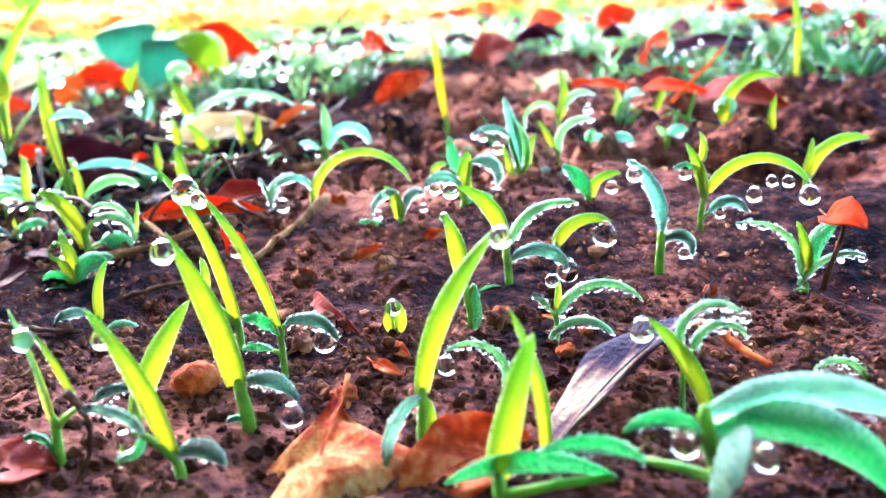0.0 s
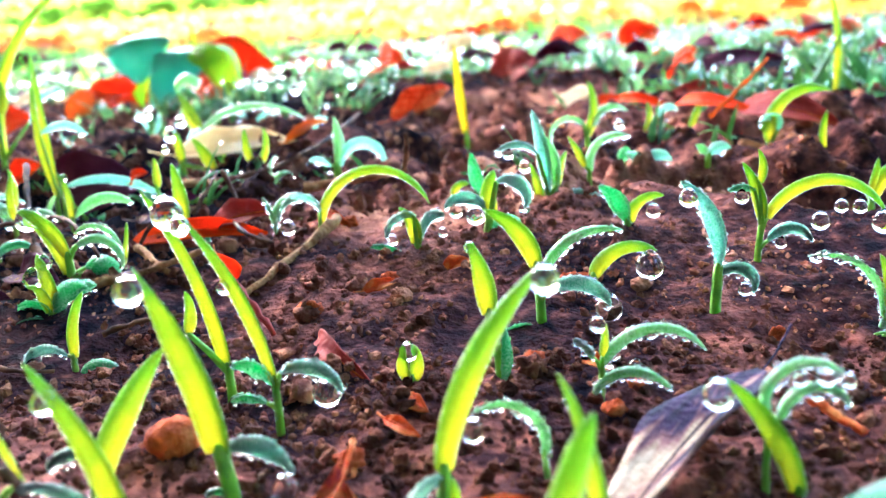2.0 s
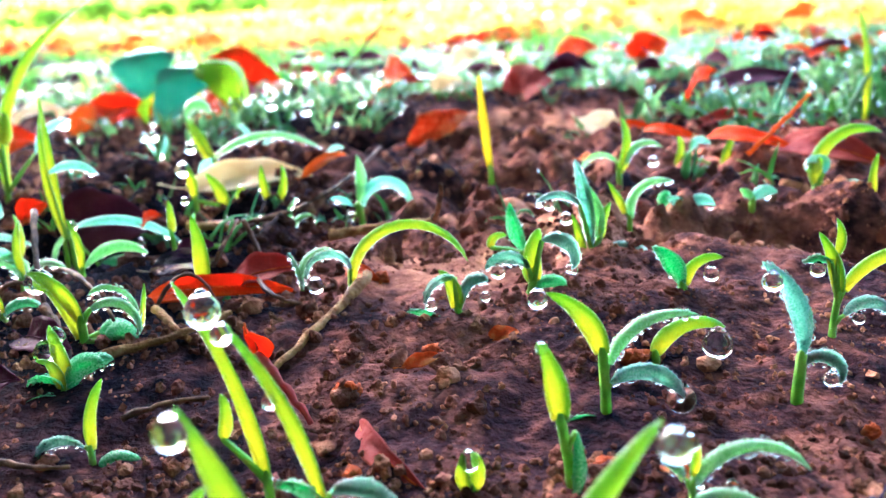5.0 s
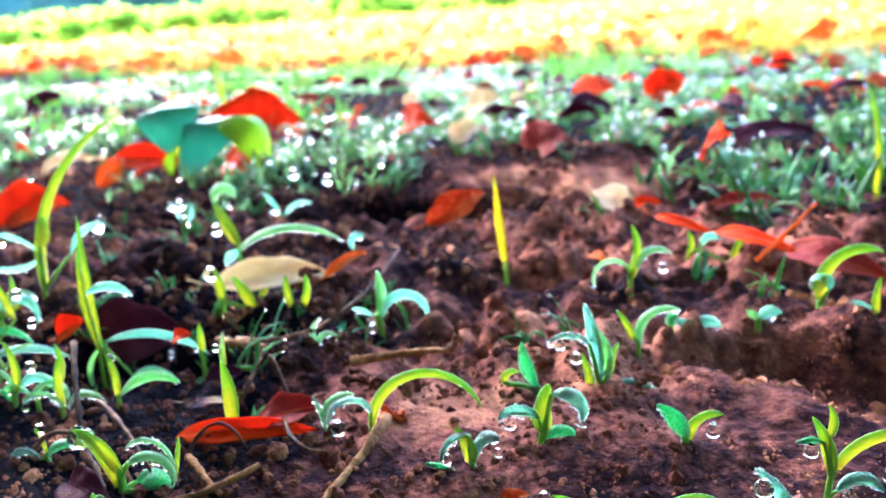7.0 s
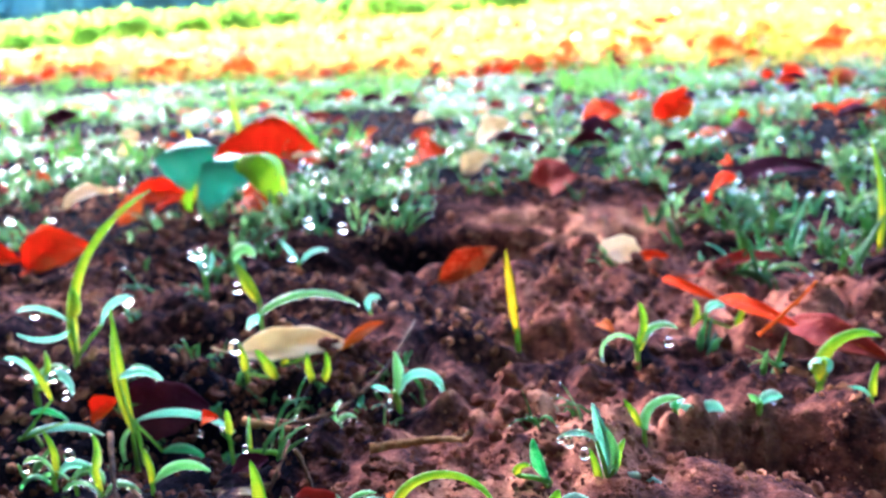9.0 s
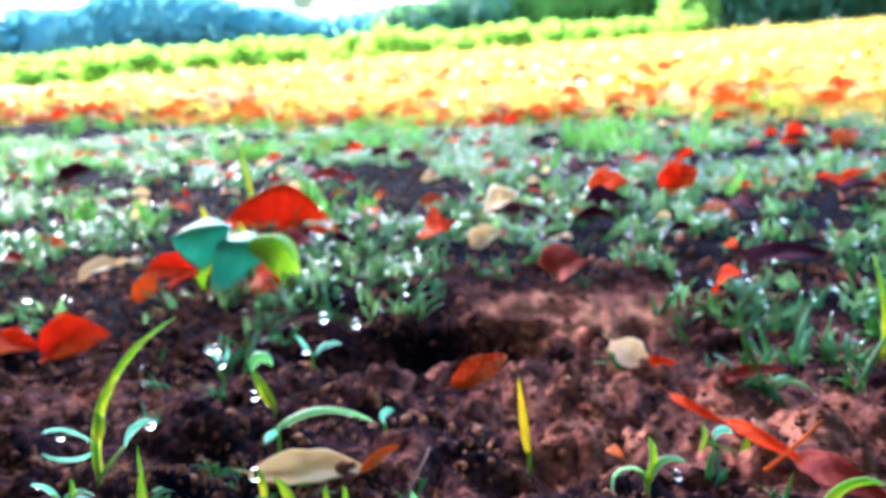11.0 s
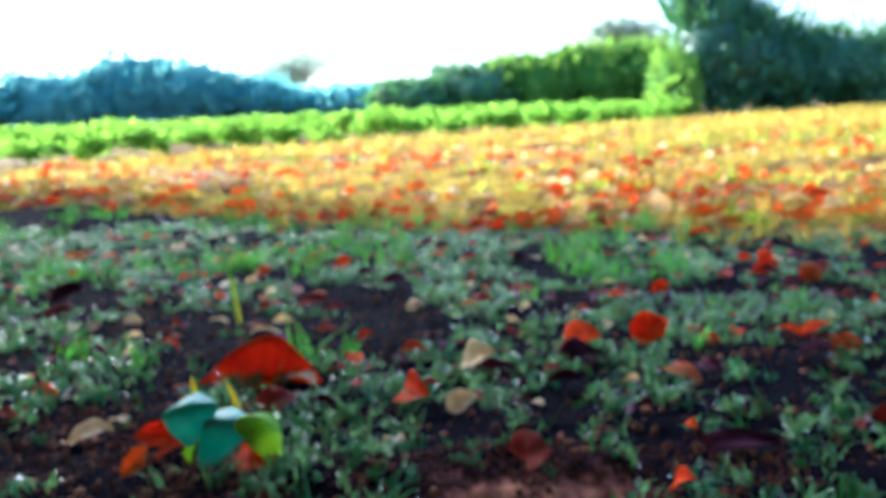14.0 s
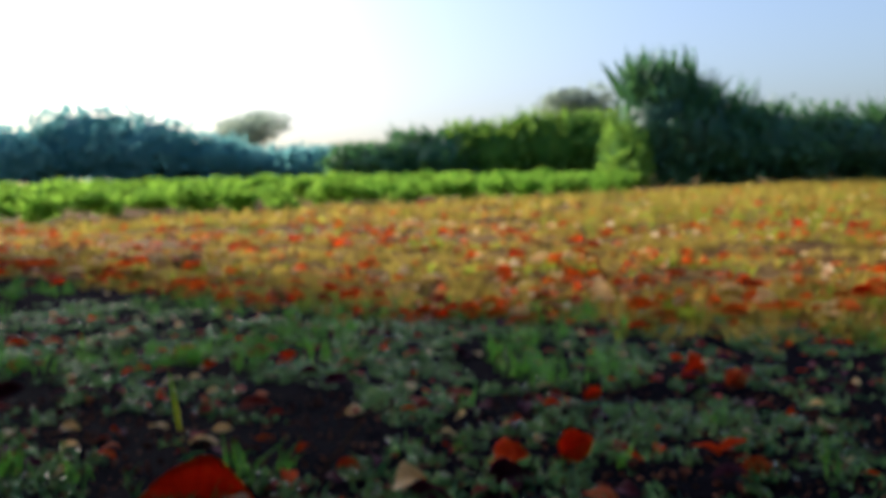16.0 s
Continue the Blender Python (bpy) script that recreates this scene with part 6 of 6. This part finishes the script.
def light_leaf(seed, n, height, wid, bead=0.0):
    """Cheaper tuft of two-faced folded blades for the further ground, with dew beads hanging at the tips."""
    r = np.random.default_rng(seed)
    v, f, dew = [], [], []
    for i in range(n):
        az, L, w = r.uniform(0, 6.28), height * r.uniform(0.5, 1.3), wid * r.uniform(0.7, 1.3)
        d, sd = np.array((math.cos(az), math.sin(az), 0)), np.array((-math.sin(az), math.cos(az), 0))
        b = np.array((r.uniform(-1, 1), r.uniform(-1, 1), 0)) * height * 0.4
        bend = r.uniform(0.15, 1.1)
        k = len(v)
        for s, ww in ((0, 0.5), (0.5, 1.0), (1.0, 0.08)):
            c = b + d * L * bend * s * s + np.array((0, 0, L * (s - 0.45 * bend * s * s)))
            v += [c - sd * w * ww / 2, c + np.array((0, 0, -w * 0.25 * ww)), c + sd * w * ww / 2]
        for q in (0, 3):
            f += [[k + q, k + q + 1, k + q + 4, k + q + 3], [k + q + 1, k + q + 2, k + q + 5, k + q + 4]]
        if bead and (i == 0 or r.random() < 0.15):
            q = bead * r.uniform(0.55, 1.3)
            dew.append(turn(0, 0, 0, (q, q, q * 1.1), c - np.array((0, 0, q * 0.7))))
    return (np.array(v), f) if not bead else ((np.array(v), f), many(BALL1, dew))


DEWY, DEWY_BEADS = zip(*[light_leaf(s, 5, 0.019, 0.0040, 0.0018) for s in range(10)])
GRASS = [light_leaf(20 + s, 9, 0.075, 0.0045) for s in range(5)]
STRAW = [light_leaf(40 + s, 6, 0.055, 0.0075) for s in range(6)]


def shade_edge(x):
    return 2.95 - 0.64 * x


# dark open soil between the tufts beyond the young plant
BARE_LEFT = [(-0.52, 1.44, 0.26, 0.12), (-0.42, 0.90, 0.13, 0.10), (-0.70, 1.22, 0.13, 0.09), (-0.95, 1.75, 0.22, 0.12)]


def keep_carpet(x, y, r):
    clump = float(value_noise(np.array(x / 0.045), np.array(y / 0.065), 33)) + float(value_noise(np.array(x / 0.16), np.array(y / 0.2), 34)) * 0.6
    return not bare(x, y) and not any(((x - a) / c) ** 2 + ((y - b) / d) ** 2 < r.uniform(0.5, 1.2) for a, b, c, d in BARE_LEFT) and y < shade_edge(x) + 0.4 and clump + 0.3 * r.random() > 0.10


def keep_grass(x, y, r):
    if abs(x + 0.27) < 0.15 and 0.86 < y < 1.1:
        return False
    c = value_noise(np.array(x / 0.35), np.array(y / 0.3), 41) + 0.5
    return -2.2 < x < 1.4 and y < shade_edge(x) + 0.25 and float(c) > 0.52 and r.random() < float(c) * (1.3 if y > 1.7 else 0.25)


def keep_straw(x, y, r):
    if float(value_noise(np.array(x / 1.1), np.array(y / 0.32), 43)) + 0.2 * r.random() < 0.0:
        return False
    return y > shade_edge(x) - 0.45 + 0.5 * r.random() and y < 7.9 + 0.75 * (x + 4.8) and (x < 5 or y < 18)


scatter("dewy_carpet", DEWY, M["carpet"], 10500, 0.62, 3.4, 0.75, (0.6, 1.5), 51, "dense carpet of small pale green dewy seedlings", "seedlings", keep_carpet)
scatter("dew_on_carpet", DEWY_BEADS, M["water"], 10500, 0.62, 3.4, 0.75, (0.6, 1.5), 51, "many small dew drops hanging on the seedling carpet", "dew", keep_carpet, smooth=True)
scatter("fresh_grass", GRASS, M["tuft"], 340, 0.9, 4.2, 0.7, (0.6, 1.3), 52, "fresh green grass tufts among the seedlings", "grass", keep_grass)
scatter("dry_grass", STRAW, M["straw"], 6400, 2.0, 9.0, 0.75, (0.8, 1.7), 53, "sunlit dry yellow grass and straw on the field", "dry grass", keep_straw)
scatter("dry_grass", STRAW, M["straw"], 2800, 8.0, 21.0, 0.9, (1.6, 3.2), 54, "sunlit dry yellow grass and straw on the field", "dry grass", keep_straw)

# greener grass in streaks over the field, more of it towards the thicket
def keep_lush(x, y, r):
    streak = float(value_noise(np.array(x / 1.3), np.array(y / 0.4), 45))
    return shade_edge(x) < y < 7.9 + 0.75 * (x + 4.8) and streak + 0.06 * min(3.0, x) + 0.15 * r.random() > 0.14


scatter("field_grass", STRAW, M["lush"], 2600, 2.4, 16.0, 0.9, (0.8, 2.2), 58, "yellow-green grass in streaks on the sunlit field", "grass", keep_lush)

# the same growth going on beside the near ground
scatter("dewy_carpet", DEWY, M["carpet"], 4200, -2.6, 4.2, 1.0, (0.7, 1.7), 56, "dense carpet of small pale green dewy seedlings", "seedlings", lambda x, y, r: y < shade_edge(x) + 0.3 and abs(x) > 0.45 + 0.8 * max(y, 0.0), half=3.6)
scatter("dry_grass", STRAW, M["straw"], 2600, 0.0, 7.0, 1.0, (0.9, 1.8), 57, "sunlit dry yellow grass and straw on the field", "dry grass", lambda x, y, r: keep_straw(x, y, r) and abs(x) > 0.5 + 0.8 * y, half=5.5)

# thin growth on the open soil behind and beside the camera
scatter("dewy_carpet", DEWY, M["carpet"], 800, -2.5, 0.1, 1.0, (0.7, 1.5), 55, "scattered small pale green dewy seedlings", "seedlings", lambda x, y, r: y < -0.35 or abs(x) > 0.4)
rng = np.random.default_rng(9)
for i in range(134):
    if i < 16:
        x = float(rng.uniform(0.06, 0.26)) if i % 2 else float(rng.uniform(-0.26, -0.1))
        y = float(rng.uniform(0.36, 0.62))
    elif i < 34:
        x, y = float(rng.uniform(-0.17, -0.055)), float(rng.uniform(0.27, 0.43))
    elif i >= 118:
        x, y = float(rng.uniform(-0.10, -0.012)), float(rng.uniform(0.355, 0.405))
    elif i < 62 or i >= 100:
        x, y = float(rng.uniform(0.15, 0.36)), float(rng.uniform(0.47, 0.72))
    elif i < 66:
        x, y = float(rng.uniform(0.03, 0.08)), float(rng.uniform(0.31, 0.37))
    else:
        x, y = float(rng.uniform(-0.17, 0.10)), float(rng.uniform(0.725, 0.83))
    k = int(rng.integers(8))
    ob = thing("small_seedling", (x, y, float(ground_z(x, y)) - 0.001), "small pale green seedling tuft covered with dew drops", "seedling", "small dewy seedlings")
    s = float(rng.uniform(0.7, 1.1)) * (0.45 if i >= 118 else 0.6 if 16 <= i < 34 or 62 <= i < 66 else 1.3 if 34 <= i < 62 or i >= 100 else 0.8)
    ob.scale, ob.rotation_euler = (s, s, s), (0, 0, float(rng.uniform(0, 6.28)))
    tagged(part("foliage", CARPET_ME[k][0], ob), kind="stuff")
    tagged(part("dew", CARPET_ME[k][1], ob), kind="stuff")

# ---------------- loose leaves over the field ----------------
LITTER = {}
for look_of in ("red", "pinkred", "rust", "pale", "purple", "orange"):
    for k in range(3):
        v, f = litter_mesh(1.0, 0.55 + 0.1 * k, (0.6, 1.0, 1.5)[k], 300 + k, rows=8, cols=5)
        LITTER[look_of, k] = mesh_of("fallen_leaf", v, f, M[look_of])
rng = np.random.default_rng(71)
for i in range(230):
    far = i >= 130
    if far:
        y = 2.4 + 6.5 * rng.random() ** 1.3
        x = rng.uniform(-1, 1) * (0.3 + 0.6 * y)
        if y < shade_edge(x) - 0.3:
            continue
    else:
        x, y = carpet_spot(rng, 0.85, 2.9, 0.7)
    kind = ("red", "orange", "orange", "red", "rust", "pale")[int(rng.integers(6))] if far else ("pinkred", "purple", "rust", "pinkred", "pale", "red")[int(rng.integers(6))]
    s = float(rng.uniform(0.04, 0.085)) * (1.0 if far else 0.75)
    ob = new("fallen_leaf", LITTER[kind, int(rng.integers(3))])
    ob.location = (float(x), float(y), float(ground_z(x, y)) + s * 0.16)
    ob.rotation_euler = (float(rng.uniform(-0.7, 0.9)), float(rng.uniform(-0.35, 0.35)), float(rng.uniform(0, 6.28)))
    ob.scale = (s, s, s)
    tagged(ob, LEAF_LABEL[kind], "leaf", "fallen leaves")
v, f = litter_mesh(1.0, 0.6, 1.0, 305, rows=4, cols=3)
# orange ones stand for red leaves, the sunlight put into their colour
for look_of, n, seed in (("red", 140, 81), ("orange", 1500, 82), ("pale", 480, 83), ("rust", 300, 84)):
    if look_of != "orange":
        scatter("leaf_litter", [(v * (0.045, 0.045, 0.045) + (0, 0, 0.014), f), ((v * (0.035, 0.035, 0.035)) @ np.array(Matrix.Rotation(0.8, 3, "X")).T + (0, 0, 0.018), f)], M[{"rust": "pinkred"}.get(look_of, look_of)], 330 if look_of == "rust" else 190, 0.72, 3.0, 0.7, (0.35, 1.2), seed + 10, "small red and brown fallen leaves among seedlings", "leaves", lambda x, y, r: not bare(x, y))
    scatter("leaf_litter", [(v * (0.11, 0.11, 0.11) + (0, 0, 0.03), f), ((v * (0.095, 0.095, 0.095)) @ np.array(Matrix.Rotation(0.9, 3, "X")).T + (0, 0, 0.05), f)], M[look_of], n, 2.3, 15.0, 1.4, (0.5, 1.2), seed, "scattered red and brown fallen leaves on dry grass", "leaves",
            lambda x, y, r: y > shade_edge(x) - 0.2 + 0.6 * r.random() * (x > 0.4) and y < 7.9 + 0.75 * (x + 4.8) and float(value_noise(np.array(x / 0.8), np.array(y / 0.3), 46)) + 0.25 * r.random() > 0.02)
scatter("leaf_litter", [(v * (0.06, 0.06, 0.06) + (0, 0, 0.02), f), ((v * (0.05, 0.05, 0.05)) @ np.array(Matrix.Rotation(0.6, 3, "X")).T + (0, 0, 0.02), f)], M["purple"], 240, 0.75, 2.6, 0.7, (0.35, 1.2), 97, "dark plum fallen leaves among the seedlings", "leaves", lambda x, y, r: not bare(x, y))

# drift of red leaves along the edge of the shade
for look_of, n, seed in (("red", 70, 86), ("rust", 70, 87), ("pinkred", 50, 88)):
    scatter("leaf_litter", [(v * (0.10, 0.10, 0.10) + (0, 0, 0.03), f), ((v * (0.085, 0.085, 0.085)) @ np.array(Matrix.Rotation(0.9, 3, "X")).T + (0, 0, 0.04), f)], M[look_of], n, 2.5, 5.2, 1.0, (0.5, 1.1), seed, "drift of red fallen leaves at the edge of the shade", "leaves",
            lambda x, y, r: abs(y - shade_edge(x) - 0.1) < 0.35 and x < 0.5)

clod(0.040, 0.191, 0.0023, "clod")
clod(0.092, 0.202, 0.0019, "clod")
clod(0.006, 0.161, 0.0016, "clod")
clod(0.007, 0.163, 0.0027, "clod")
clod(0.040, 0.188, 0.0028, "crumb")
clod(0.053, 0.173, 0.0019, "clod")
clod(-0.010, 0.224, 0.0029, "clod")
clod(0.054, 0.231, 0.0031, "clod")
clod(-0.008, 0.285, 0.0023, "clod")
clod(-0.026, 0.266, 0.0031, "crumb")
clod(-0.010, 0.223, 0.0030, "crumb")
clod(0.010, 0.237, 0.0028, "crumb")
clod(-0.000, 0.237, 0.0028, "crumb")
clod(-0.006, 0.196, 0.0016, "clod")
clod(0.011, 0.171, 0.0014, "crumb")
clod(0.058, 0.180, 0.0017, "clod")
clod(-0.000, 0.240, 0.0027, "crumb")
clod(0.008, 0.240, 0.0027, "clod")
clod(-0.011, 0.239, 0.0025, "crumb")
